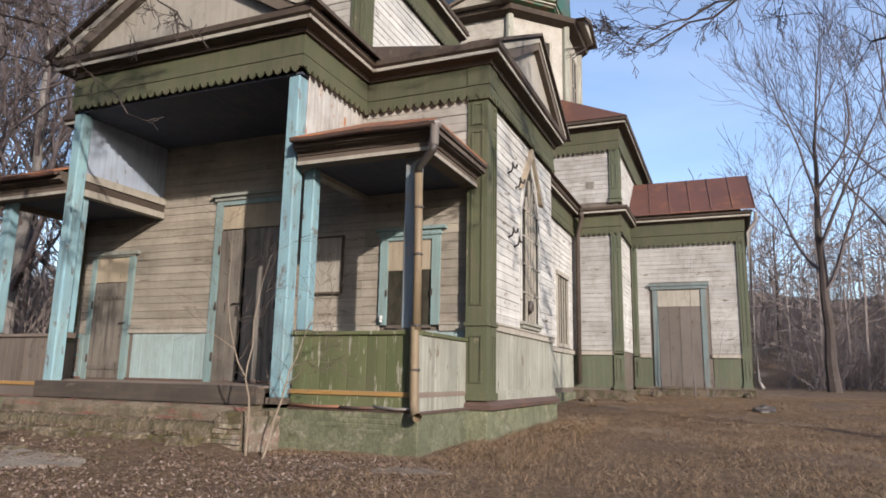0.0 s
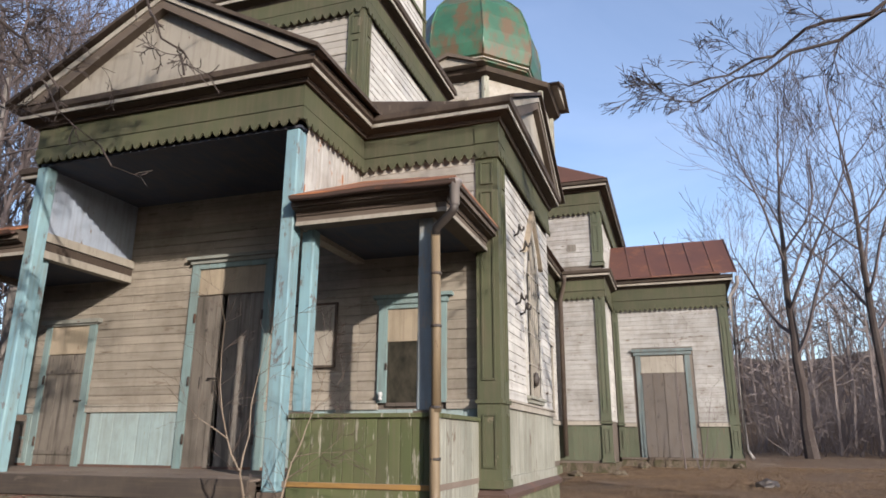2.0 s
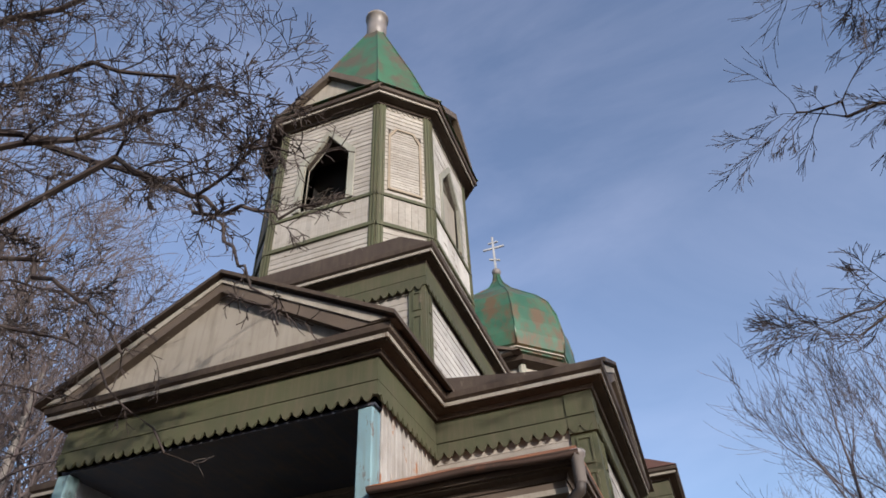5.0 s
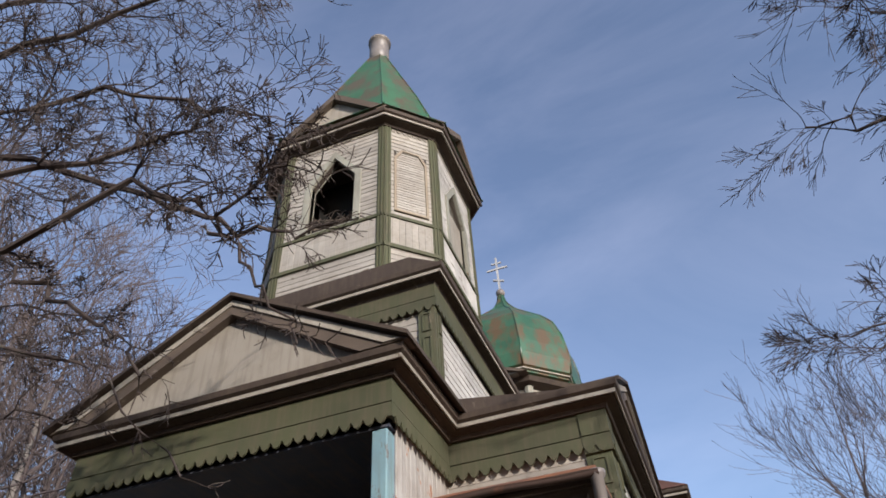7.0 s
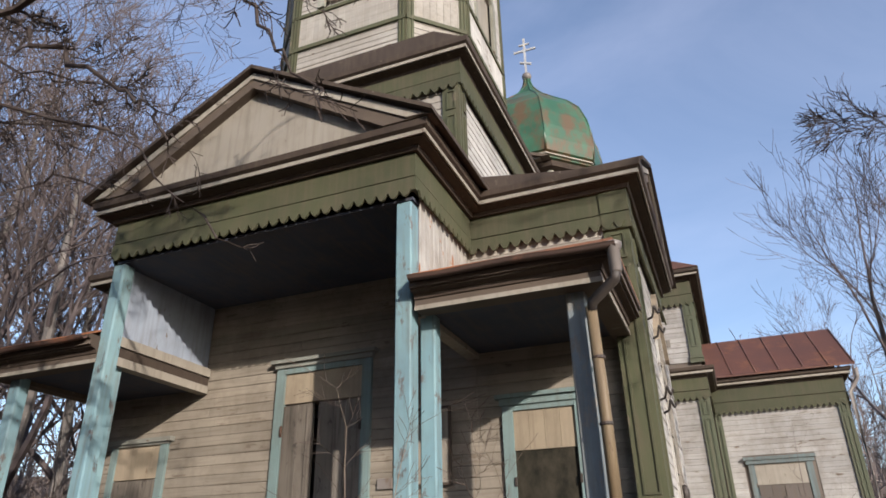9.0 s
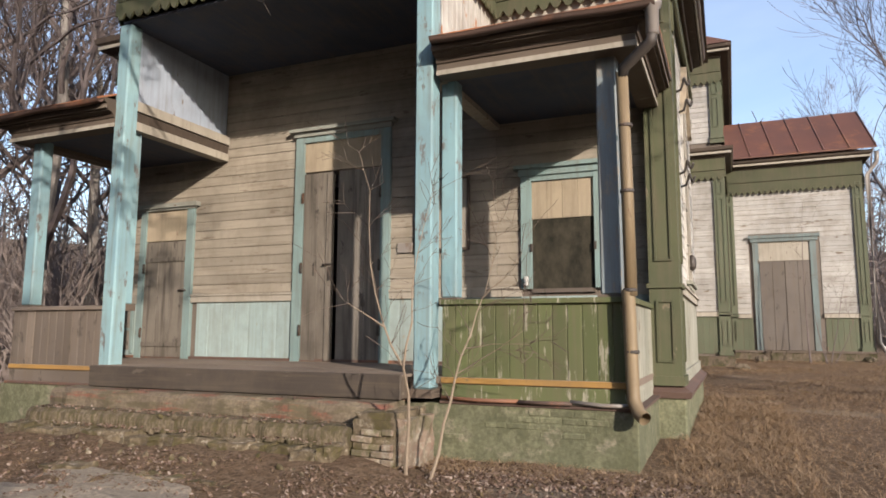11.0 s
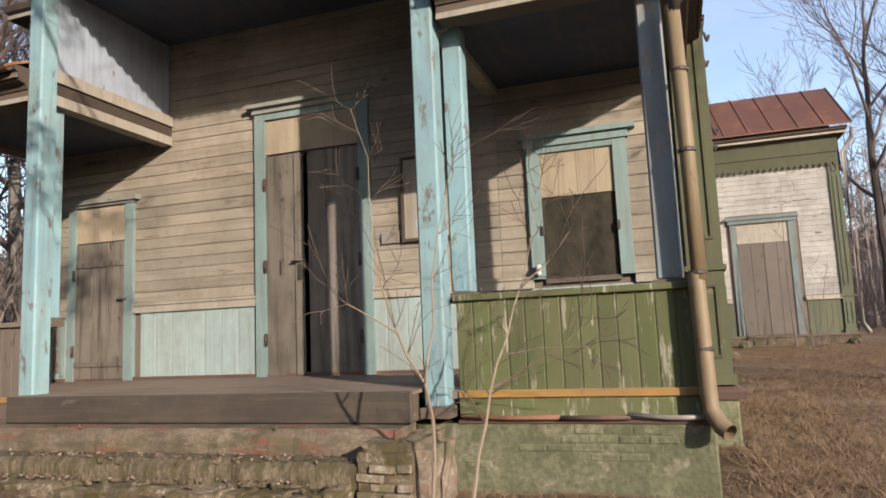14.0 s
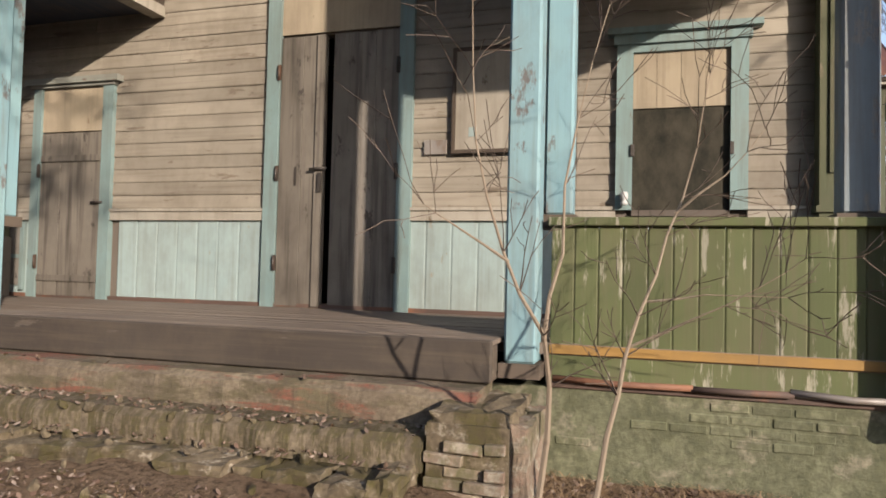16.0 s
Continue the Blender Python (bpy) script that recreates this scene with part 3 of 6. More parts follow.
run = [(XL - c0, NB), (XL - c0, FF - c0), (GX0 - c0, FF - c0), (GX0 - c0, PY - c0), (GX1 + c0, PY - c0), (GX1 + c0, FF - c0), (XR + c0, FF - c0), (XR + c0, NB)]
cornice(run)
for xa, xb in ((XL + 0.02, GX0), (GX1, XR - 0.02)):
    P("frieze_core", boxes((xa, xb, FF + 0.03, FY + 0.03, 4.98, 7.0)), "grey_board")


def gable(cx, half, face, z, rise, out, axis, back):
    """A pediment: boarded triangle, raking cornices, and the two roof slopes behind it."""
    bm = bmesh.new()
    ax = "y" if axis == "y" else "x"
    fwd = -1 if axis == "y" else 1
    prism(bm, [(cx - half, z), (cx + half, z), (cx, z + rise * half / (half + 0.45))], ax, face + fwd * out * 0.36, face - fwd * 0.06)
    ped = P("pediment", bm, "white_trim", "pale boarded pediment")
    for s in (-1, 1):
        e = half + 0.5
        bm = bmesh.new()
        sgn = -1 if axis == "y" else 1
        prism(bm, [(cx + s * e, z), (cx, z + rise), (cx, z + rise - 0.3), (cx + s * (e - 0.75), z)], ax, face + sgn * 0.02, face + sgn * out * 0.72)
        P("raking_cornice", bm, "dark_fascia", "", ped)
        bm = bmesh.new()
        prism(bm, [(cx + s * (e - 0.12), z + 0.02), (cx, z + rise - 0.03), (cx, z + rise - 0.13), (cx + s * (e - 0.37), z + 0.02)], ax, face + sgn * out * 0.72, face + sgn * (out * 0.72 + 0.03))
        P("fillet", bm, "white_trim", "", ped)
        bm = bmesh.new()
        prism(bm, [(cx + s * (e + 0.04), z - 0.01), (cx, z + rise + 0.02), (cx, z + rise + 0.09), (cx + s * (e + 0.04), z + 0.06)], ax, face + sgn * out, back)
        P("roof_slope", bm, "brown", "", ped)


gable(AX, (GX1 - GX0) / 2 - 0.06, PY - 0.08, EZ + 0.24, 1.72, 0.42, "y", 11.3)
gable((FY + NB) / 2, (NB - FY) / 2 - 0.1, XR + 0.07, EZ + 0.24, 1.5, 0.34, "x", AX + 2.5)
gable((FY + NB) / 2, (NB - FY) / 2 - 0.1, XL - 0.07, EZ + 0.24, 1.5, -0.34, "x", AX - 2.5)
# low roof deck over the narthex, under the tower
bm = bmesh.new()
prism(bm, [(XL, EZ + 0.3), (XR, EZ + 0.3), (AX + 2.4, EZ + 0.75), (AX - 2.4, EZ + 0.75)], "y", FF - 0.1, NB + 0.1)
P("narthex_roof", bm, "brown")

# ---- porch ----
PW = (GX1 - GX0) / 2
P("porch_plinth", boxes((-6.75, -4.02, RY - 0.06, FY - 0.1, -0.6, 0.6), bevel=0.015), "plinth", "green plastered brick plinth")
P("porch_plinth", boxes((-13.9, -11.3, RY - 0.06, FY - 0.1, -0.6, 0.6), bevel=0.015), "plinth", "green plastered brick plinth")
P("porch_plinth", boxes((-11.3, -6.75, PY - 0.05, FY - 0.1, -0.6, 0.66), bevel=0.015), "stone", "rough stone base")
floor = P("porch_floor", boxes((-13.8, -4.08, RY, FY - 0.1, 0.82, FLOOR - 0.03)), "floor")
for i in range(17):
    y0 = PY - 0.2 + i * 0.15
    xa, xb = (GX0 + 0.05, GX1 - 0.3) if y0 < RY else (-13.75, -4.15)
    P("floor_board", boxes((xa, xb, y0, y0 + 0.145, FLOOR - 0.03, FLOOR + rng.uniform(0, 0.005))), "floor", "", floor)
P("floor_fascia", boxes((GX0 + 0.1, GX1 - 0.3, PY - 0.24, PY - 0.2, 0.645, FLOOR + 0.005), bevel=0.012), "floor_edge", "dark weathered edge board")
P("floor_fascia", boxes((GX0 + 0.1, GX1 - 0.3, PY - 0.2, PY - 0.05, 0.66, FLOOR - 0.035)), "dark_fascia")


def pillar(x0, x1, y0, y1, z0, z1, label="", mat="blue"):
    bm = boxes((x0, x1, y0, y1, z0, z1), bevel=0.018)
    p = P("porch_pillar", bm, mat, label)
    P("pillar_foot", boxes((x0 - 0.03, x1 + 0.03, y0 - 0.03, y1 + 0.03, z0 - 0.1, z0 + 0.001)), "dark_fascia", "", p)
    return p


pillar(-6.56, -6.33, PY + 0.01, PY + 0.25, 0.76, 6.14, "light blue square pillar with flaking paint")
pillar(-11.66, -11.43, PY + 0.01, PY + 0.25, 0.76, 6.14, "light blue square pillar with flaking paint")
for x0, x1, y0 in ((-6.34, -6.13, RY + 0.14), (-4.4, -4.17, RY + 0.06), (-13.73, -13.5, RY + 0.06), (-11.8, -11.59, RY + 0.14)):
    pillar(x0, x1, y0, y0 + 0.2, 1.83, 4.56, mat="grey_blue" if x0 == -4.4 else "blue")

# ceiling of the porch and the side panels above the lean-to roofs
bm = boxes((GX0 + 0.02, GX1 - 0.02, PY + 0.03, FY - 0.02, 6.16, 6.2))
P("porch_ceiling", bm, "ceiling", "boarded porch ceiling in bluish grey, darkened to deepen its shade")
for s, xa, xb in ((1, GX1 - 0.08, GX1 - 0.03), (-1, GX0 + 0.03, GX0 + 0.08)):
    pn = P("side_panel", boxes((xa, xb, PY + 0.25, FY - 0.02, 4.95, 6.16)), "panel", "pale boarded panel over the side opening")
    bm = bmesh.new()
    for z0, z1, e in ((4.52, 4.66, 0.07), (4.66, 4.82, 0.03), (4.82, 4.98, 0.09)):
        box(bm, xa - e, xb + e, PY + 0.25, FY - 0.02, z0, z1 - 0.004)
    P("moulded_beam", bm, "white_trim", "", pn)
    # Brown strip stands for the shadow between the pale mouldings.
    P("beam_shadow_board", boxes((xa - 0.06, xb + 0.06, PY + 0.25, FY - 0.025, 4.663, 4.80)), "brown", "", pn)
M["rusted_panel"] = paint("rust_stained_panel", (0.38, 0.37, 0.345), (0.27, 0.25, 0.22), (0.26, 0.11, 0.045), 0.46, 0.45, 0.08, dirt=0.5)
boarding(church, GX1 - 0.03, 0, 90, PY + 0.24, FY - 0.05, 5.0, 6.28, M["rusted_panel"], 0.16)


def lean_to(s):
    """The hipped roof over a side bay of the porch, with its cornice, gutter board and boarded soffit. s: 1 or -1."""
    def X(x):
        return x if s > 0 else 2 * AX - x
    xi, xo, yf = GX1 + 0.02, -3.95, 8.98
    e = 0.24
    zt = 4.94
    bm = bmesh.new()
    q = [(X(xi), yf - e, zt), (X(xo + e), yf - e, zt), (X(xo + e), FY - 0.1, zt), (X(xi), FY - 0.1, zt + 1.16)]
    a, b, c2, d = [Vector(v) for v in q]
    top = [bm.verts.new(v) for v in (a, b, c2, d)]
    low = [bm.verts.new(v - Vector((0, 0, 0.03))) for v in (a, b, c2, d)]
    bm.faces.new((top[0], top[1], top[3]))
    bm.faces.new((top[1], top[2], top[3]))
    bm.faces.new((low[0], low[3], low[1]))
    bm.faces.new((low[1], low[3], low[2]))
    for i in range(4):
        j = (i + 1) % 4
        bm.faces.new((top[i], low[i], low[j], top[j]))
    bmesh.ops.recalc_face_normals(bm, faces=bm.faces[:])
    r = P("lean_to_roof", bm, "orange_rust", "rusty sheet-metal lean-to roof")
    path = [(X(xi), yf), (X(xo), yf), (X(xo), FY - 0.02)]
    if s < 0:
        path = path[::-1]
    bm = bmesh.new()
    sweep(bm, [(0.0, 4.66), (0.05, 4.66), (0.07, 4.72), (0.16, 4.74), (0.18, 4.84), (0.23, 4.86), (0.24, 4.92), (0.0, 4.93)], path)
    P("lean_to_cornice", bm, "brown", "", r)
    bm = bmesh.new()
    sweep(bm, [(0.176, 4.765), (0.205, 4.765), (0.205, 4.83), (0.176, 4.83)], path)
    P("lean_to_fillet", bm, "dark_fascia", "", r)
    bm = bmesh.new()
    sweep(bm, [(-0.22, 4.52), (0.03, 4.52), (0.03, 4.66), (-0.22, 4.66)], path)
    P("lean_to_beam", bm, "dark_fascia", "dark weathered beam", r)
    bm = bmesh.new()
    sweep(bm, [(0.026, 4.515), (0.045, 4.515), (0.045, 4.575), (0.026, 4.575)], path)
    P("beam_strip", bm, "white_trim", "pale worn lower edge strip", r)
    bm = bmesh.new()
    gy = yf - 0.29
    for k in range(13):
        u = k / 12
        x, z = X(xi + 0.03 + (xo + e - xi) * u), 4.885 - 0.012 * math.sin(u * 9) - 0.03 * u
        ring = [bm.verts.new((x, gy + q * 0.062 * math.cos(t), z - q * 0.062 * math.sin(t))) for q in (1, 0.9) for t in (math.pi * i / 8 for i in range(9))]
        if k:
            for i in range(8):
                bm.faces.new((last[i], last[i + 1], ring[i + 1], ring[i])).smooth = True
                bm.faces.new((last[i + 9], ring[i + 9], ring[i + 10], last[i + 10])).smooth = True
            for i, j in ((0, 9), (8, 17)):
                bm.faces.new((last[i], ring[i], ring[j], last[j]))
        last = ring
    P("gutter", bm, "drip", "sagging rusty half-round gutter", r)
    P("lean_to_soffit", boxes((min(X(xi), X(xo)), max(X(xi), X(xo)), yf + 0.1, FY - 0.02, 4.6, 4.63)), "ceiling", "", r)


lean_to(1)
lean_to(-1)


def parapet(s, mat, strip):
    """Boarded parapet of a side bay: front and side, rail, strip and skirting."""
    def X(x):
        return x if s > 0 else 2 * AX - x
    x0, x1 = min(X(-6.26), X(-4.1)), max(X(-6.26), X(-4.1))
    pr = P("parapet", boxes((x0 + 0.02, x1 - 0.02, RY + 0.03, RY + 0.09, 0.62, 1.72)), "grey_board", "boarded porch parapet")
    boarding(pr, 0, RY + 0.03, 0, x0, x1, 0.9, 1.74, M[mat], 0.165)
    P("parapet_skirting", boxes((x0, x1, RY + 0.004, RY + 0.03, 0.64, 0.83)), mat, "", pr)
    P("ochre_strip", boxes((x0, x1 + 0.01 * s, RY - 0.022, RY + 0.03, 0.83, 0.895), bevel=0.004), strip, "", pr)
    P("hand_rail", boxes((x0 - 0.02, x1 + 0.03, RY - 0.035, RY + 0.17, 1.74, 1.80), bevel=0.006), mat, "", pr)
    P("drip_board", boxes((x0, x1 + 0.05, RY - 0.07, RY + 0.03, 0.6, 0.64), bevel=0.006), "drip", "", pr)
    xs = X(-4.08)
    if s > 0:
        boarding(pr, xs - 0.03, 0, 90, RY + 0.05, FY - 0.08, 0.62, 1.74, M["green_grey"], 0.165)
        P("parapet_core", boxes((xs - 0.1, xs - 0.03, RY + 0.09, FY - 0.1, 0.62, 1.72)), "grey_board", "", pr)
        P("hand_rail", boxes((xs - 0.14, xs + 0.03, RY + 0.17, FY - 0.08, 1.742, 1.80)), mat, "", pr)
        P("drip_board", boxes((xs - 0.03, xs + 0.09, RY - 0.06, FY - 0.1, 0.59, 0.62)), "drip", "", pr)
    else:
        P("parapet_core", boxes((xs + 0.03, xs + 0.1, RY + 0.09, FY - 0.1, 0.62, 1.72)), "grey_board", "", pr)


parapet(1, "green", "yellow")
parapet(-1, "grey_board", "yellow")

# ---- doors and boarded window ----
def hinge(parent, x, y, z):
    bm = boxes((x - 0.02, x + 0.02, y - 0.02, y, z - 0.09, z + 0.09))
    tube(bm, [(x, y - 0.025, z - 0.07), (x, y - 0.025, z + 0.07)], 0.014, 8)
    part("hinge", bm, M["iron"], parent)


def main_door():
    y = FY
    d = P("main_door", boxes((DX0 + 0.17, DX1 - 0.17, y - 0.045, y + 0.05, 4.68, 4.78)), "blue_trim", "tall plank double door ajar in a blue frame")
    for x in (DX0, DX1 - 0.17):
        P("frame_jamb", boxes((x, x + 0.17, y - 0.05, y + 0.05, FLOOR, 4.78)), "blue_trim", "", d)
    bm = boxes((DX0 - 0.1, DX1 + 0.1, y - 0.14, y + 0.02, 4.86, 4.92), (DX0 - 0.03, DX1 + 0.03, y - 0.08, y + 0.02, 4.78, 4.86))
    P("door_cornice", bm, "worn_trim", "", d)
    xm = -9.16
    a, b = DX0 + 0.17, DX1 - 0.17
    tr = P("transom_panel", boxes((a, b, y - 0.005, y + 0.02, 4.16, 4.68)), "bare_board", "bare boarded transom", d)
    # Black sheet added so the gap between the leaves reads as shade.
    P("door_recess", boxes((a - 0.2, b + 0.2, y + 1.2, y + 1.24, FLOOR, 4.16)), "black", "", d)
    P("threshold", boxes((a, b, y - 0.03, y + 0.2, FLOOR - 0.02, FLOOR + 0.012)), "dark_fascia", "", d)
    lf = P("door_leaf", boxes((a + 0.012, xm - 0.05, y + 0.02, y + 0.045, FLOOR + 0.03, 4.11)), "door", "grey plank leaf standing ajar", d)
    for p, q, o in ((a + 0.01, a + 0.3, 0.022), (a + 0.304, xm - 0.16, 0.018), (xm - 0.156, xm - 0.052, 0.045)):
        part("door_plank", boxes((p, q, y - o, y + 0.016, FLOOR + rng.uniform(0.012, 0.025), 4.12 + rng.uniform(-0.01, 0.01)), bevel=0.004), M["door"], lf)
    rf = P("door_leaf", boxes((xm + 0.052, b - 0.012, y + 0.035, y + 0.06, FLOOR + 0.03, 4.11)), "door_lifted", "plank leaf in wood lightened against the post shadow", d)
    for p, q, o in ((xm + 0.048, xm + 0.36, 0.012), (xm + 0.364, b - 0.3, 0.015), (b - 0.296, b - 0.01, 0.01)):
        part("door_plank", boxes((p, q, y - o, y + 0.03, FLOOR + rng.uniform(0.012, 0.025), 4.12 + rng.uniform(-0.01, 0.01)), bevel=0.004), M["door_lifted"], rf)
    for z in (1.45, 2.5, 3.7):
        hinge(d, a + 0.005, y - 0.05, z)
        hinge(d, b - 0.005, y - 0.05, z)
    bm = boxes((xm - 0.09, xm - 0.05, y - 0.075, y - 0.045, 2.28, 2.5))
    tube(bm, [(xm - 0.2, y - 0.07, 2.54), (xm + 0.02, y - 0.075, 2.55)], 0.016, 8)
    P("latch", bm, "iron", "rusty hasp", d)
    P("keyhole_plate", boxes((xm - 0.42, xm - 0.39, y - 0.03, y - 0.02, 2.36, 2.58)), "iron", "", d)


main_door()


def small_door():
    y = FY
    d = P("side_door", boxes((SX0, SX0 + 0.14, y - 0.05, y + 0.05, FLOOR, 3.7), (SX1 - 0.16, SX1, y - 0.05, y + 0.05, FLOOR, 3.7)), "blue_trim", "small plank door in a former window, blue frame")
    P("door_cornice", boxes((SX0 - 0.12, SX1 + 0.1, y - 0.11, y + 0.02, 3.74, 3.82), (SX0 - 0.04, SX1 + 0.03, y - 0.07, y + 0.02, 3.70, 3.74)), "worn_trim", "", d)
    a, b = SX0 + 0.14, SX1 - 0.16
    P("transom_panel", boxes((a, b, y - 0.02, y + 0.02, 3.12, 3.70)), "bare_board", "", d)
    bm = boxes((a + 0.008, a + 0.33, y - 0.03, y + 0.02, FLOOR + 0.03, 3.1), (a + 0.334, a + 0.66, y - 0.026, y + 0.02, FLOOR + 0.03, 3.1), (a + 0.664, b - 0.01, y - 0.03, y + 0.02, FLOOR + 0.03, 3.1), bevel=0.004)
    lf = P("door_leaf", bm, "door", "", d)
    for z in (2.72, 1.15):
        P("ledge", boxes((a + 0.02, b - 0.02, y - 0.05, y - 0.03, z, z + 0.08)), "door", "", lf)
    hinge(d, a, y - 0.05, 2.6)
    hinge(d, a, y - 0.05, 1.4)
    bm = bmesh.new()
    tube(bm, [(b - 0.12, y - 0.06, 2.18), (b + 0.05, y - 0.06, 2.18)], 0.018, 8)
    P("latch", bm, "iron", "", d)


small_door()


def boarded_window():
    y = FY
    w = P("boarded_window", boxes((WX0 + 0.16, WX1 - 0.16, y - 0.045, y + 0.05, 3.66, 3.74)), "blue_trim", "window half closed with bare boards, blue frame")
    for x in (WX0, WX1 - 0.16):
        P("frame_jamb", boxes((x, x + 0.16, y - 0.05, y + 0.05, 2.06, 3.74)), "blue_trim", "", w)
    P("window_cornice", boxes((WX0 - 0.09, WX1 + 0.12, y - 0.12, y + 0.02, 3.84, 3.9), (WX0 - 0.03, WX1 + 0.03, y - 0.075, y + 0.02, 3.74, 3.84)), "blue_trim", "", w)
    a, b = WX0 + 0.16, WX1 - 0.16
    for i in range(4):
        k = (b - a) / 4
        part("cover_board", boxes((a + i * k + 0.002, a + (i + 1) * k - 0.002, y - 0.015 + 0.004 * (i % 2), y + 0.02, 3.09, 3.66)), M["bare_board"], w)
    P("pane", boxes((a, b, y + 0.005, y + 0.015, 2.06, 3.09)), "glass", "dark dusty pane", w)
    P("window_bottom", boxes((a, b, y - 0.02, y + 0.02, 2.0, 2.06)), "grey_board", "", w)
    for x in (a, b + 0.01):
        P("shutter_hook", boxes((x - 0.02, x + 0.02, y - 0.07, y - 0.045, 2.6, 2.72), bevel=0.005), "iron", "", w)


boarded_window()

# ---- steps ----
steps_thing = new("entrance_steps")
steps_thing.location = (AX, 8.4, 0)
tagged(steps_thing, "crumbling stone and concrete entrance steps with red paint", "steps")
def worn_slab(x0, x1, y0, y1, z0, z1):
    """A long tread whose edges have crumbled unevenly."""
    bm = bmesh.new()
    n = 46
    rows = []
    for i in range(n + 1):
        x = x0 + (x1 - x0) * i / n
        e = 0.03 * noise.noise((x * 2.1, 1.0, 0)) + 0.018 * noise.noise((x * 7.5, 5.0, 0))
        d = 0.03 * noise.noise((x * 1.4, 9.0, 0)) + 0.012 * noise.noise((x * 9.0, 3.0, 0))
        rows.append([bm.verts.new(p) for p in ((x, y1, z0), (x, y0 + e, z0), (x, y0 + e * 1.3, z0 + 0.1), (x, y0 + 0.012 + e, z1 - 0.055 + d), (x, y0 + 0.07 + e, z1 - 0.008 + d * 0.4), (x, y1, z1))])
    for a, b in zip(rows, rows[1:]):
        for k in range(6):
            bm.faces.new((a[k], b[k], b[(k + 1) % 6], a[(k + 1) % 6]))
    bm.faces.new(rows[0][::-1])
    bm.faces.new(rows[-1])
    bmesh.ops.recalc_face_normals(bm, faces=bm.faces[:])
    return bm


part("concrete_step", worn_slab(-11.9, -6.62, 8.42, PY - 0.06, 0.4, 0.64), M["concrete"], steps_thing, "concrete tread with worn red paint")
part("step_core", boxes((-11.9, -6.85, 8.15, 8.9, -0.4, 0.36), bevel=0.02), M["stone"], steps_thing)


def stone_course(x0, x1, y0, y1, z0, z1, wide, rough):
    x = x0
    while x < x1:
        w = min(rng.uniform(0.45, 1.5) * wide, x1 - x)
        if w < 0.08:
            break
        bm = bmesh.new()
        box(bm, 0, w - 0.01, 0, y1 - y0, 0, (z1 - z0) * rng.uniform(0.78, 1.05))
        bmesh.ops.subdivide_edges(bm, edges=bm.edges[:], cuts=3, use_grid_fill=True)
        for v in bm.verts:
            v.co += noise.noise_vector(v.co * 7 + Vector((x, y0 * 3, z0))) * rough + noise.noise_vector(v.co * 22 + Vector((x, y0, z0))) * rough * 0.4
        bmesh.ops.transform(bm, matrix=pose(x, y0 + rng.uniform(-0.07, 0.05), z0 + rng.uniform(-0.02, 0.015), rng.uniform(-3, 3), rng.uniform(-2, 2), rng.uniform(-3, 3)), verts=bm.verts)
        part("stone", bm, M["mossy"], steps_thing)
        x += w


part("concrete_step", worn_slab(-11.9, -6.86, 8.08, 8.5, 0.2, 0.41), M["mossy_step"], steps_thing, "mossy lower tread")
stone_course(-11.9, -6.9, 7.8, 8.2, 0.07, 0.22, 0.34, 0.04)
stone_course(-11.8, -6.9, 7.58, 8.0, -0.1, 0.07, 0.24, 0.05)
stone_course(-11.5, -7.0, 7.45, 7.75, -0.17, 0.02, 0.2, 0.05)
stone_course(-9.9, -7.5, 6.86, 7.1, -0.15, 0.03, 0.3, 0.045)


def rubble(count, x0, x1, y0, y1, seed):
    """Loose chips of stone and mortar on the ruined steps."""
    r = random.Random(seed)
    for i in range(count):
        x, y = r.uniform(x0, x1), r.uniform(y0, y1)
        z = 0.38 if y > 8.08 else 0.22 if y > 7.86 else 0.07 if y > 7.68 else ground_z(x, y)
        k = r.uniform(0.015, 0.05)
        bm = bmesh.new()
        bmesh.ops.create_icosphere(bm, subdivisions=1, radius=k)
        for v in bm.verts:
            v.co *= r.uniform(0.7, 1.2)
        bmesh.ops.transform(bm, matrix=Matrix.Translation((x, y, z + k * 0.3)) @ Euler((r.uniform(0, 3), r.uniform(0, 3), 0)).to_matrix().to_4x4() @ Matrix.Diagonal((1.3, 1, 0.6, 1)), verts=bm.verts)
        part("stone_chip", bm, M["mossy"], steps_thing)


rubble(90, -11.6, -6.95, 7.3, 8.4, 61)


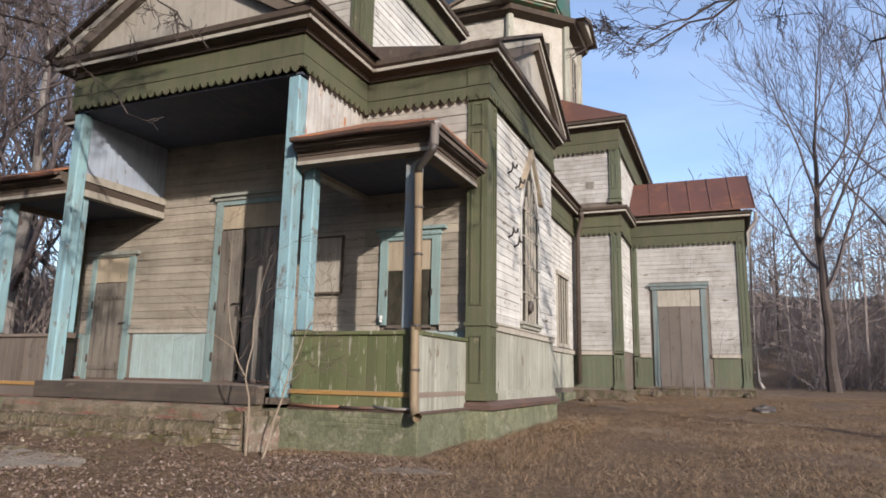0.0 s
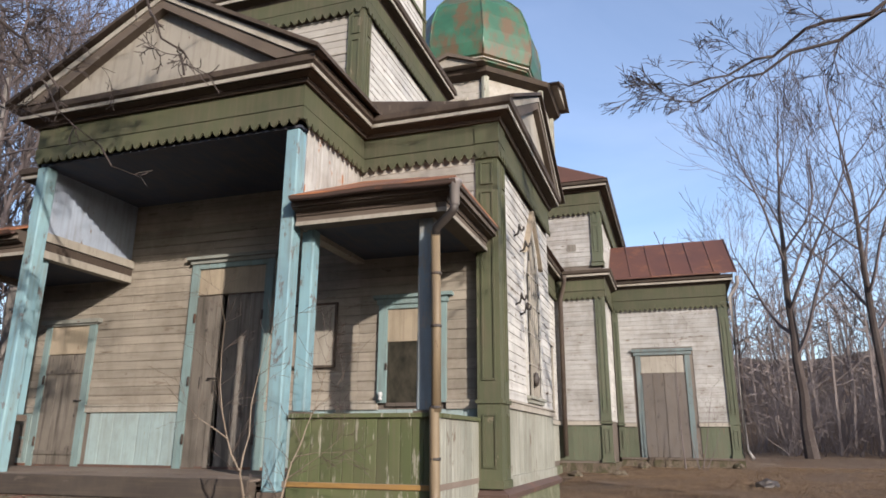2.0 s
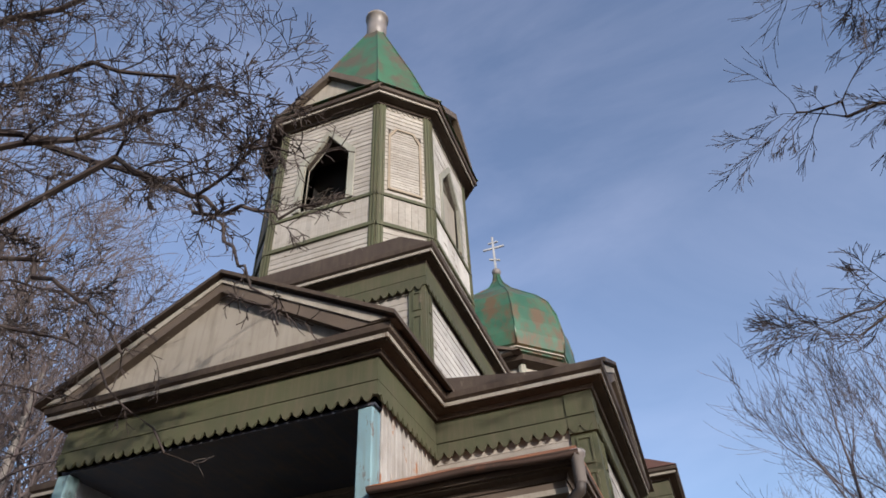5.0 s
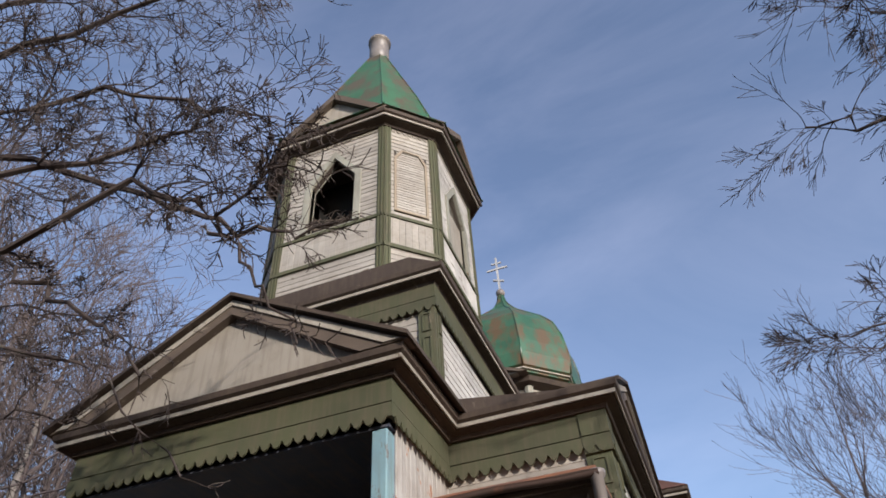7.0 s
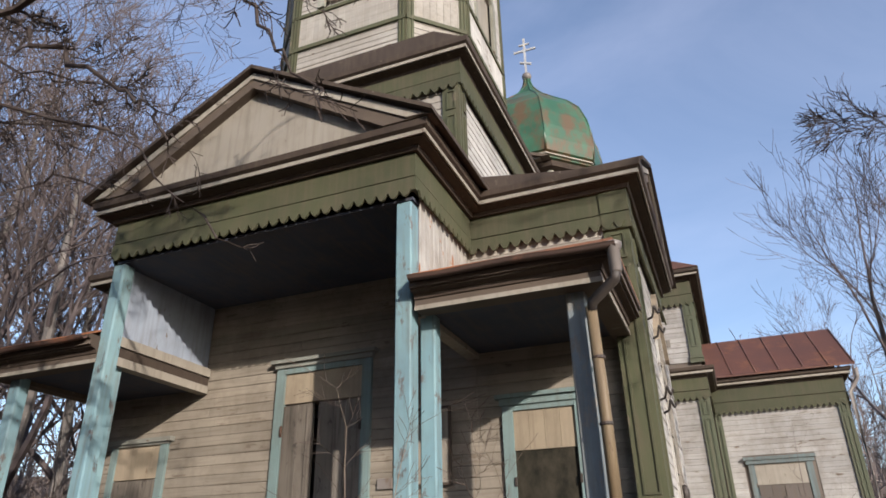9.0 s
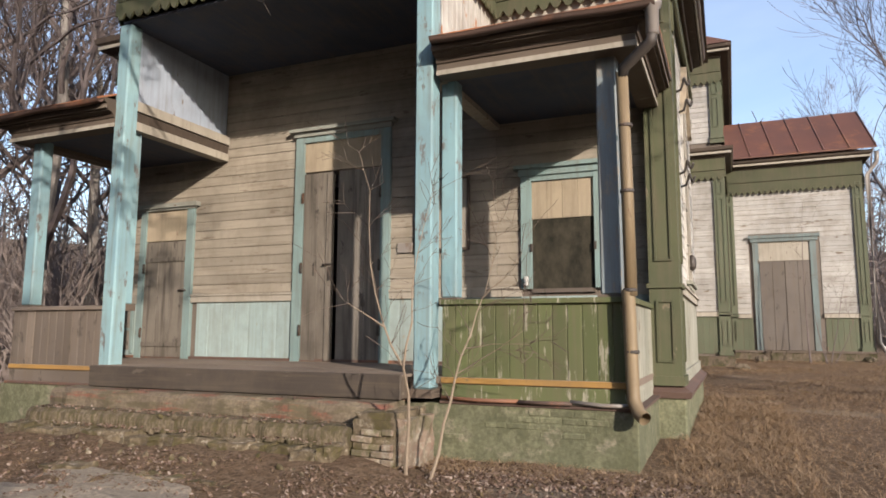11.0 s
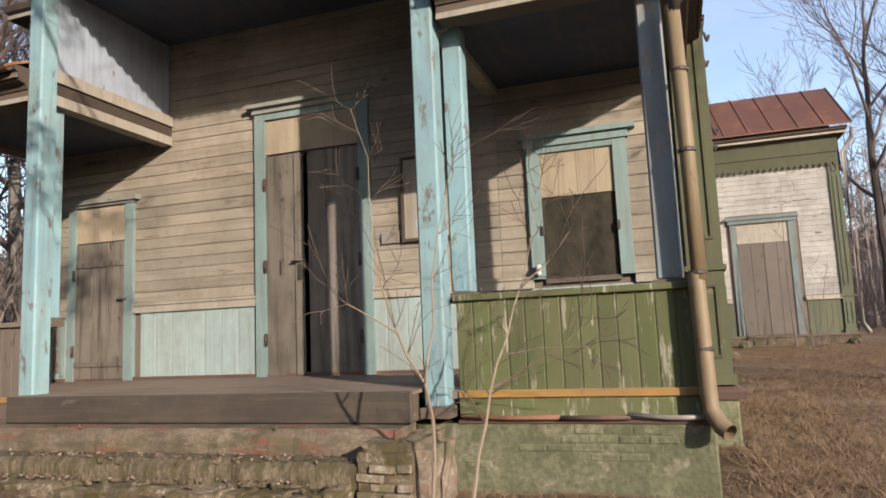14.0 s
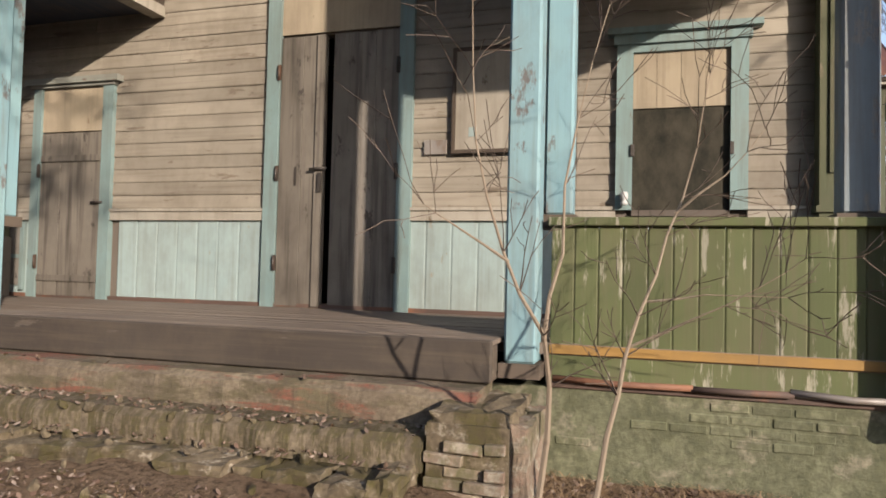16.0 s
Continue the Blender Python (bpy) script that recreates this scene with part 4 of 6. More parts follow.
def brick_pier():
    """The broken brick cheek beside the steps."""
    th = new("brick_cheek")
    th.location = (-6.55, 8.5, 0)
    tagged(th, "broken brick cheek wall beside the entrance steps", "brick wall")
    part("core", boxes((-6.835, -6.34, 8.092, PY - 0.06, -0.3, 0.5)), M["mossy"], th, "old mortar")
    me = bpy.data.meshes.new("brick")
    bm = bmesh.new()
    box(bm, 0, 0.245, 0, 0.12, 0, 0.062)
    bmesh.ops.bevel(bm, geom=bm.edges[:], offset=0.007, segments=1, affect="EDGES")
    bm.to_mesh(me)
    bm.free()
    for r in range(8):
        z = -0.1 + r * 0.074
        for x, k in (((-6.85, 1), (-6.6, 1)) if r % 2 else ((-6.85, 0.5), (-6.725, 1), (-6.475, 0.5))):
            m = pose(x, 8.075 + rng.uniform(-0.03, 0.02), z, rng.uniform(-4, 4), rng.uniform(-3, 3), rng.uniform(-5, 5))
            if rng.random() < 0.07:
                continue
            piece("brick", me, m @ Matrix.Diagonal((k * 0.98, 1, 1, 1)), M["brick"], th)
        for c in range(3):
            piece("brick", me, pose(-6.745 + rng.uniform(-0.01, 0.01), 8.22 + c * 0.25, z, 0, 0, 90 + rng.uniform(-2, 2)), M["brick"], th)
    bm = bmesh.new()
    box(bm, -6.82, -6.34, 8.12, PY - 0.08, 0.49, 0.57)
    bmesh.ops.subdivide_edges(bm, edges=bm.edges[:], cuts=5, use_grid_fill=True)
    for v in bm.verts:
        v.co += noise.noise_vector(v.co * 10) * 0.04
    part("cap_stone", bm, M["mossy"], th, "mossy broken cap")
    bm = bmesh.new()
    box(bm, -6.4, -6.24, 8.14, 8.85, -0.3, 0.5)
    bmesh.ops.subdivide_edges(bm, edges=bm.edges[:], cuts=5, use_grid_fill=True)
    for v in bm.verts:
        v.co += noise.noise_vector(v.co * 11) * 0.035
    part("rubble", bm, M["brick"], th, "crumbling plastered rubble")


brick_pier()

# ---- bell tower ----
TY = 13.7                     # middle of the tower
TW = 2.6                      # half width of its square storey
tz0, tz1 = 7.2, 10.35
sq = [(AX - TW, TY + TW), (AX - TW, TY - TW), (AX + TW, TY - TW), (AX + TW, TY + TW)]
twall = P("tower_wall", boxes((AX - TW + 0.03, AX + TW - 0.03, TY - TW + 0.03, TY + TW - 0.03, tz0, tz1)), "grey_board")
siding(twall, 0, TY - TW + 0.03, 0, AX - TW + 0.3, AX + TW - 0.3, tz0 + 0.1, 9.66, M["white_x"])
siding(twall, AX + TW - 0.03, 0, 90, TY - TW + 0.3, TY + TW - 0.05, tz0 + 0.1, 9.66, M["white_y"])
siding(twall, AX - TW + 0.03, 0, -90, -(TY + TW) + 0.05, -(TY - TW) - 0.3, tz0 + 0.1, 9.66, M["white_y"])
pilaster(AX + TW - 0.32, AX + TW + 0.02, TY - TW - 0.04, TY - TW + 0.03, tz0, 9.75, "y", dado=7.3)
pilaster(AX + TW - 0.03, AX + TW + 0.03, TY - TW + 0.035, TY - TW + 0.3, tz0, 9.75, "x", dado=7.3)
pilaster(AX - TW - 0.02, AX - TW + 0.3, TY - TW - 0.04, TY - TW + 0.03, tz0, 9.75, "y", dado=7.3)
frieze(sq, 9.72, 9.94, 10.3)
cornice(sq, 10.34 - EZ)
bm = bmesh.new()
prism(bm, [(AX - TW - 0.25, 10.58), (AX + TW + 0.25, 10.58), (AX + 2.2, 10.95), (AX - 2.2, 10.95)], "y", TY - TW - 0.25, TY + TW + 0.25)
P("tower_skirt_roof", bm, "brown")

# eight-sided belfry: main faces half width OS, distance OA from the axis
OA, OS = 2.38, 1.4


def octagon(a, s):
    return [(AX + x, TY + y) for x, y in ((s, a), (-s, a), (-a, s), (-a, -s), (-s, -a), (s, -a), (a, -s), (a, s))]


def octo_prism(bm, a, s, z0, z1):
    prism(bm, octagon(a, s), "z", z0, z1)


oz0, oz1 = 10.9, 16.35
sill, spring, apex = 13.2, 14.75, 15.65
OW = 0.62                     # half width of the belfry opening


def face_frame(k):
    """Middle, angle and half width of face k; 0 faces -y, then turning towards +x."""
    a = k * 45
    d = OA if k % 2 == 0 else (OA + OS) / math.sqrt(2)
    h = OS if k % 2 == 0 else (OA - OS) / math.sqrt(2)
    r = radians(a)
    return AX + d * math.sin(r), TY - d * math.cos(r), a, h


bm = bmesh.new()
octo_prism(bm, OA - 0.06, OS - 0.02, oz0, sill - 0.1)
P("belfry_base", bm, "grey_board")
bm = bmesh.new()
octo_prism(bm, OA - 0.06, OS - 0.02, apex + 0.05, oz1)
P("belfry_head", bm, "grey_board")
# Solid black core in place of the shaded bell chamber.
bm = bmesh.new()
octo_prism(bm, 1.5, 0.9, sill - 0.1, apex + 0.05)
P("belfry_inside", bm, "black", "black core standing for the shade inside the belfry")
for k in (-2, -1, 0, 1, 2, 3, 4, 5):
    fx, fy, a, h = face_frame(k)
    m = pose(fx, fy, 0, 0, 0, a)
    fw = bmesh.new()
    op = k % 2 == 0
    if op:
        for s in (-1, 1):
            box(fw, min(s * OW, s * h), max(s * OW, s * h), 0.03, 0.16, sill - 0.1, apex + 0.05)
            prism_pts = [(s * OW, spring), (s * OW, apex + 0.05), (0, apex + 0.05), (0, apex)]
            lo = [fw.verts.new((u, 0.03, w)) for u, w in prism_pts]
            hi = [fw.verts.new((u, 0.16, w)) for u, w in prism_pts]
            fw.faces.new(lo)
            fw.faces.new(hi[::-1])
            for i in range(4):
                fw.faces.new((lo[i], hi[i], hi[(i + 1) % 4], lo[(i + 1) % 4]))
    else:
        box(fw, -h, h, 0.03, 0.16, sill - 0.1, apex + 0.05)
    bmesh.ops.transform(fw, matrix=m, verts=fw.verts)
    wall = P("belfry_wall", fw, "grey_board")
    if k not in (-2, -1, 0, 1, 2):
        continue
    mat = M["white_x"] if k in (0, 1, -1) else M["white_y"]
    holes = [(-OW - 0.16, OW + 0.16, sill - 0.2, spring)] if op else [(-h * 0.64, h * 0.64, sill, spring + 0.7)]
    if op:
        for i in range(6):
            q = 1 - (i + 0.5) / 6
            holes.append((-(OW + 0.16) * q, (OW + 0.16) * q, spring + (apex + 0.2 - spring) * i / 6, spring + (apex + 0.2 - spring) * (i + 1) / 6))
    siding(wall, fx, fy, a, -h + 0.12, h - 0.12, sill - 0.18, oz1 - 0.12, mat, holes, 0.15)
    siding(wall, fx, fy, a, -h + 0.05, h - 0.05, oz0, 12.0, mat, (), 0.15)
    boarding(wall, fx, fy, a, -h + 0.05, h - 0.05, 12.08, sill - 0.25, mat, 0.16)
    # mouldings of the face
    for z0, z1, o in ((11.98, 12.08, 0.07), (sill - 0.26, sill - 0.17, 0.06)):
        bm = boxes((-h, h, -o, 0.04, z0, z1))
        bmesh.ops.transform(bm, matrix=m, verts=bm.verts)
        P("string_course", bm, "green_pilaster")
    for s in (-1, 1):
        bm = bmesh.new()
        e = [h, h - 0.03, h - 0.06, h - 0.11, h - 0.14, h - 0.17]
        pts = [(e[0], 0.04), (e[0], -0.035), (e[1], -0.035), (e[1], -0.06), (e[2], -0.06), (e[2], -0.035), (e[3], -0.035), (e[3], -0.06), (e[4], -0.06), (e[4], -0.035), (e[5], -0.035), (e[5], 0.04)]
        prism(bm, [(s * u, w) for u, w in pts], "z", oz0, oz1)
        bmesh.ops.transform(bm, matrix=m, verts=bm.verts)
        P("corner_board", bm, "green_pilaster")
    if op:
        bm = bmesh.new()
        for s in (-1, 1):
            pts = [(s * OW, sill - 0.1), (s * (OW + 0.17), sill - 0.1), (s * (OW + 0.17), spring + 0.05), (0, apex + 0.24), (0, apex), (s * OW, spring)]
            lo = [bm.verts.new((u, -0.06, w)) for u, w in pts]
            hi = [bm.verts.new((u, 0.2, w)) for u, w in pts]
            bm.faces.new(lo)
            bm.faces.new(hi[::-1])
            for i in range(6):
                bm.faces.new((lo[i], hi[i], hi[(i + 1) % 6], lo[(i + 1) % 6]))
        box(bm, -OW, OW, -0.02, 0.2, sill - 0.17, sill - 0.1)
        bmesh.ops.recalc_face_normals(bm, faces=bm.faces[:])
        bmesh.ops.transform(bm, matrix=m, verts=bm.verts)
        P("belfry_opening", bm, "green_grey", "pointed open belfry arch")
        if k == 2:
            bm = boxes((-OW, OW, 0.08, 0.12, sill - 0.1, spring))
            bmesh.ops.transform(bm, matrix=m, verts=bm.verts)
            P("belfry_shutter", bm, "white_trim", "pale boarded shutter")
        if k == 0:
            # nest of twigs in the opening
            nb = bmesh.new()
            for i in range(90):
                c = Vector((rng.uniform(-0.5, 0.5), rng.uniform(0.0, 0.3), sill - 0.06 + abs(rng.gauss(0, 0.16))))
                d = Vector((rng.uniform(-1, 1), rng.uniform(-0.5, 0.5), rng.uniform(-0.35, 0.35))).normalized() * rng.uniform(0.15, 0.4)
                tube(nb, [c - d, c + d * 0.2 + Vector((0, 0, 0.02)), c + d], 0.009, 4, False)
            bmesh.ops.transform(nb, matrix=m, verts=nb.verts)
            nest = part("bird_nest", nb, M["grey_board"], None)
            tagged(nest, "untidy nest of dry twigs in the belfry opening", "nest")
    else:
        bm = bmesh.new()
        w = h * 0.64
        outer = [(-w, sill), (w, sill), (w, spring + 0.4), (w * 0.55, spring + 0.74), (-w * 0.55, spring + 0.74), (-w, spring + 0.4)]
        inner = [(u * 0.86, sill + 0.06 if z == sill else z - 0.05) for u, z in outer]
        for i in range(6):
            j = (i + 1) % 6
            q = [outer[i], outer[j], inner[j], inner[i]]
            lo = [bm.verts.new((u, -0.05, z)) for u, z in q]
            hi = [bm.verts.new((u, 0.03, z)) for u, z in q]
            bm.faces.new(lo)
            for e in range(4):
                bm.faces.new((lo[e], hi[e], hi[(e + 1) % 4], lo[(e + 1) % 4]))
        bmesh.ops.recalc_face_normals(bm, faces=bm.faces[:])
        bmesh.ops.transform(bm, matrix=m, verts=bm.verts)
        bp = P("blind_panel", bm, "bare_board", "blind panel with a moulded frame")
        siding(bp, fx, fy, a, -w * 0.86, w * 0.86, sill + 0.06, spring + 0.66, mat, (), 0.09, 0.016)
    bm = bmesh.new()
    scallops(bm, fx, fy, a, -h + 0.17, h - 0.17, oz1 - 0.12, 0.15, 0.06, 0.045)
    tagged(P("scalloped_edge", bm, "white_trim"), kind="stuff")
    # little pediments over the main faces
    if op:
        bm = bmesh.new()
        e = h + 0.28
        pts = [(-e + 0.1, oz1 + 0.28), (e - 0.1, oz1 + 0.28), (0, oz1 + 1.62)]
        lo = [bm.verts.new((u, -0.22, z)) for u, z in pts]
        hi = [bm.verts.new((u, 0.5, z)) for u, z in pts]
        bm.faces.new(lo)
        bm.faces.new(hi[::-1])
        for i in range(3):
            bm.faces.new((lo[i], hi[i], hi[(i + 1) % 3], lo[(i + 1) % 3]))
        bmesh.ops.recalc_face_normals(bm, faces=bm.faces[:])
        bmesh.ops.transform(bm, matrix=m, verts=bm.verts)
        pd = P("tower_pediment", bm, "white_trim")
        bm = bmesh.new()
        for s in (-1, 1):
            pts = [(s * e, oz1 + 0.26), (0, oz1 + 1.74), (0, oz1 + 1.5), (s * (e - 0.3), oz1 + 0.26)]
            lo = [bm.verts.new((u, -0.4, z)) for u, z in pts]
            hi = [bm.verts.new((u, 0.9, z)) for u, z in pts]
            bm.faces.new(lo)
            bm.faces.new(hi[::-1])
            for i in range(4):
                bm.faces.new((lo[i], hi[i], hi[(i + 1) % 4], lo[(i + 1) % 4]))
        bmesh.ops.recalc_face_normals(bm, faces=bm.faces[:])
        bmesh.ops.transform(bm, matrix=m, verts=bm.verts)
        P("raking_cornice", bm, "dark_fascia", "", pd)
loop = octagon(OA, OS)
cornice(loop, oz1 + 0.05 - EZ, True, 1.3)
bm = bmesh.new()
rings = [(OA + 0.45, OS + 0.17, oz1 + 0.35), (2.3, 1.28, oz1 + 1.25), (1.78, 1.0, 19.4), (1.1, 0.62, 21.5), (0.42, 0.24, 23.6), (0.36, 0.2, 23.8)]
vs = [[bm.verts.new((x, y, z)) for x, y in octagon(a, s)] for a, s, z in rings]
for p, q in zip(vs, vs[1:]):
    for j in range(8):
        bm.faces.new((p[j], p[(j + 1) % 8], q[(j + 1) % 8], q[j]))
bm.faces.new(vs[0])
bm.faces.new(vs[-1])
bmesh.ops.recalc_face_normals(bm, faces=bm.faces[:])
roof = P("spire_roof", bm, "roof_green", "green sheet-metal spire roof")
for j in range(8):
    bm = bmesh.new()
    tube(bm, [vs_co for vs_co in [Vector((octagon(a, s)[j][0], octagon(a, s)[j][1], z + 0.01)) for a, s, z in rings]], 0.028, 5)
    P("roof_seam", bm, "roof_green", "", roof)
bm = bmesh.new()
lathe(bm, AX, TY, [(0.36, 23.6), (0.37, 24.4), (0.37, 25.12), (0.43, 25.14), (0.43, 25.24), (0.36, 25.26)], 16, smooth=True)
P("stump_drum", bm, "zinc", "bare metal drum where the cupola is missing")

# ---- link between narthex and nave ----
link = P("link_wall", boxes((CX - 0.2, CX - 0.03, NB, NY, 0.3, 7.0)), "grey_board")
lw = (21.5, 22.9, 2.25, 4.45)
siding(link, CX - 0.03, 0, 90, NB, NY - 0.1, 2.12, 6.2, M["white_y"], [lw])
boarding(link, CX - 0.03, 0, 90, NB, NY - 0.1, 0.85, 1.97, M["green_grey"], 0.15)
P("dado_rail", boxes((CX - 0.03, CX + 0.05, NB, NY - 0.1, 1.97, 2.1)), "white_trim")
P("link_plinth", boxes((CX - 0.2, CX + 0.06, NB + 0.06, NY - 0.06, -0.3, 0.7)), "plinth")
frieze([(CX, NB), (CX, NY)])
cornice([(CX, NB + 0.05), (CX, NY)])
bm = bmesh.new()
prism(bm, [(CX + 0.42, EZ + 0.26), (AX, EZ + 2.0), (AX - 4.5, EZ + 0.26)], "y", NB, NY)
P("link_roof", bm, "rust_roof")
P("link_window", boxes((CX - 0.03, CX - 0.01, lw[0], lw[1], lw[2], lw[3])), "glass", "tall window with white bars")
bm = boxes((CX - 0.03, CX + 0.04, lw[0] - 0.1, lw[0], lw[2], lw[3]), (CX - 0.03, CX + 0.04, lw[1], lw[1] + 0.1, lw[2], lw[3]), (CX - 0.03, CX + 0.08, lw[0] - 0.16, lw[1] + 0.16, lw[3], lw[3] + 0.14), (CX - 0.03, CX + 0.08, lw[0] - 0.14, lw[1] + 0.14, lw[2] - 0.12, lw[2]))
for i in range(1, 4):
    u = lw[0] + (lw[1] - lw[0]) * i / 4
    box(bm, CX - 0.012, CX + 0.02, u - 0.03, u + 0.03, lw[2], lw[3])
P("window_frame", bm, "white_trim")

# ---- nave ----
nw = P("nave_wall", boxes((-14.7, NX - 0.03, NY + 0.03, NY + 0.25, 0.2, 10.4), (NX - 0.25, NX - 0.03, NY + 0.25, 33.0, 0.2, 10.4)), "grey_board")
siding(nw, 0, NY + 0.03, 0, CX - 0.05, NX - 0.3, 2.12, 6.2, M["annex_x"])
siding(nw, 0, NY + 0.03, 0, AX + 2.0, NX - 0.3, 7.4, 9.35, M["annex_x"])
siding(nw, NX - 0.03, 0, 90, NY + 0.3, 33.0, 7.4, 9.35, M["white_y"])
siding(nw, NX - 0.03, 0, 90, NY + 0.3, AY + 0.02, 2.12, 6.2, M["white_y"])
boarding(nw, 0, NY + 0.03, 0, CX - 0.05, NX - 0.3, 0.85, 1.97, M["green_far"], 0.16)
P("dado_rail", boxes((CX - 0.05, NX + 0.03, NY - 0.05, NY + 0.03, 1.97, 2.1)), "white_trim")
P("nave_plinth", boxes((CX - 0.2, NX + 0.08, NY - 0.1, 33.0, -0.2, 0.78)), "stone", "bare stone foundation")
pilaster(NX - 0.32, NX + 0.02, NY - 0.05, NY + 0.03, 0.8, 6.3, "y", "green_far")
pilaster(NX - 0.32, NX + 0.02, NY - 0.05, NY + 0.03, 7.35, 9.5, "y", "green_far", dado=7.5)
pilaster(NX - 0.03, NX + 0.04, NY + 0.035, NY + 0.3, 7.35, 9.5, "x", "green_far", dado=7.5)
frieze([(CX + 0.06, NY), (NX, NY), (NX, AY)])
cornice([(CX + 0.35, NY), (NX, NY), (NX, AY)])
frieze([(AX - 5, NY), (NX, NY), (NX, 33.0)], 9.35, 9.65, 10.1)
cornice([(AX - 5.8, NY), (NX, NY), (NX, 33.0)], 10.2 - EZ, k=1.3)
bm = bmesh.new()
prism(bm, [(-14.9, 10.45), (NX + 0.4, 10.45), (AX + 3.2, 11.6), (AX - 3.2, 11.6)], "y", NY - 0.4, 33.2)
P("nave_roof", bm, "rust_roof")
# Thin patch over whole boards; its colour stands for the dark of a gap.
P("wall_hole", boxes((-4.34, -4.02, NY - 0.012, NY + 0.02, 7.95, 8.2)), "door_lifted", "brown patch standing for a shaded gap in the boards")

# dome on its eight-sided drum
DY = 28.5
bm = bmesh.new()
lathe(bm, AX, DY, [(3.55, 11.0), (3.55, 16.2)], 8, math.pi / 8)
drum = P("dome_drum", bm, "white_x", "eight-sided white boarded drum")
for j in range(8):
    a = math.pi / 8 + 2 * math.pi * j / 8
    x, y = AX + 3.57 * math.cos(a), DY + 3.57 * math.sin(a)
    bm = bmesh.new()
    lathe(bm, x, y, [(0.17, 11.2), (0.17, 16.3)], 8)
    P("drum_corner_board", bm, "green_grey", "", drum)
    b = a + math.pi / 8
    mx = Matrix.Translation((AX + 3.3 * math.cos(b), DY + 3.3 * math.sin(b), 0)) @ pose(0, 0, 0, 0, 0, math.degrees(b) + 90)
    bm = boxes((-0.5, 0.5, -0.04, 0.05, 12.6, 15.2))
    bmesh.ops.transform(bm, matrix=mx, verts=bm.verts)
    P("drum_window", bm, "glass", "", drum)
    bm = boxes((-0.62, -0.5, -0.09, 0.05, 12.5, 15.3), (0.5, 0.62, -0.09, 0.05, 12.5, 15.3), (-0.5, 0.5, -0.085, 0.05, 15.2, 15.3), (-0.03, 0.03, -0.07, 0.05, 12.6, 15.2), (-0.5, 0.5, -0.07, 0.05, 13.9, 13.97))
    bmesh.ops.transform(bm, matrix=mx, verts=bm.verts)
    P("drum_window_frame", bm, "white_trim", "", drum)
    bm = bmesh.new()
    if j % 2 == 0:
        bm.free()
        continue
    pts = [(-1.4, 16.45), (1.4, 16.45), (0, 16.95)]
    lo = [bm.verts.new((u, -0.75, z)) for u, z in pts]
    hi = [bm.verts.new((u, 0.4, z)) for u, z in pts]
    bm.faces.new(lo)
    bm.faces.new(hi[::-1])
    for i in range(3):
        bm.faces.new((lo[i], hi[i], hi[(i + 1) % 3], lo[(i + 1) % 3]))
    bmesh.ops.recalc_face_normals(bm, faces=bm.faces[:])
    bmesh.ops.transform(bm, matrix=mx, verts=bm.verts)
    g = P("drum_gable", bm, "white_trim", "", drum)
    bm = bmesh.new()
    for s in (-1, 1):
        pts = [(s * 1.55, 16.42), (0, 17.06), (0, 16.9), (s * 1.25, 16.42)]
        lo = [bm.verts.new((u, -0.9, z)) for u, z in pts]
        hi = [bm.verts.new((u, 0.6, z)) for u, z in pts]
        bm.faces.new(lo)
        bm.faces.new(hi[::-1])
        for i in range(4):
            bm.faces.new((lo[i], hi[i], hi[(i + 1) % 4], lo[(i + 1) % 4]))
    bmesh.ops.recalc_face_normals(bm, faces=bm.faces[:])
    bmesh.ops.transform(bm, matrix=mx, verts=bm.verts)
    P("drum_rake", bm, "dark_fascia", "", drum)
bm = bmesh.new()
lathe(bm, AX, DY, [(3.6, 16.1), (4.0, 16.22), (4.1, 16.4), (3.6, 16.5)], 8, math.pi / 8)
P("drum_cornice", bm, "brown", "", drum)
prof = [(3.55, 16.45), (2.9, 16.9), (2.6, 17.3), (2.95, 17.34), (2.95, 17.5), (3.12, 17.6), (3.22, 18.2), (3.18, 18.9), (3.05, 19.7), (2.72, 20.6), (2.15, 21.3), (1.4, 21.95), (0.8, 22.5), (0.42, 23.0), (0.22, 23.4), (0.14, 23.78)]
bm = bmesh.new()
lathe(bm, AX, DY, prof, 8, math.pi / 8)
dome = P("dome", bm, "dome", "green sheet-metal onion dome with rust streaks")
bm = bmesh.new()
lathe(bm, AX, DY, [(2.96, 17.42), (3.06, 17.44), (3.06, 17.5), (2.96, 17.52)], 8, math.pi / 8)
P("dome_lip", bm, "white_trim", "pale lip under the dome", dome)
bm = bmesh.new()
for j in range(8):
    a = math.pi / 8 + 2 * math.pi * j / 8
    tube(bm, [(AX + r * math.cos(a), DY + r * math.sin(a), z) for r, z in prof[5:]], 0.045, 5)
P("dome_ribs", bm, "dome", "", dome)
bm = bmesh.new()
bmesh.ops.create_icosphere(bm, subdivisions=3, radius=0.24, matrix=Matrix.Translation((AX, DY, 23.98)))
P("cross_ball", bm, "zinc", "", dome)
bm = boxes((AX - 0.05, AX + 0.05, DY - 0.04, DY + 0.04, 24.1, 26.45), (AX - 0.58, AX - 0.05, DY - 0.035, DY + 0.035, 25.62, 25.72), (AX + 0.05, AX + 0.58, DY - 0.035, DY + 0.035, 25.62, 25.72), (AX - 0.28, AX - 0.05, DY - 0.035, DY + 0.035, 26.02, 26.1), (AX + 0.05, AX + 0.28, DY - 0.035, DY + 0.035, 26.02, 26.1))
box(bm, -0.3, 0.3, -0.045, 0.045, -0.045, 0.045, Matrix.Translation((AX, DY, 24.85)) @ pose(0, 0, 0, 0, 20, 0))
P("roof_cross", bm, "silver", "silver three-barred cross", dome)

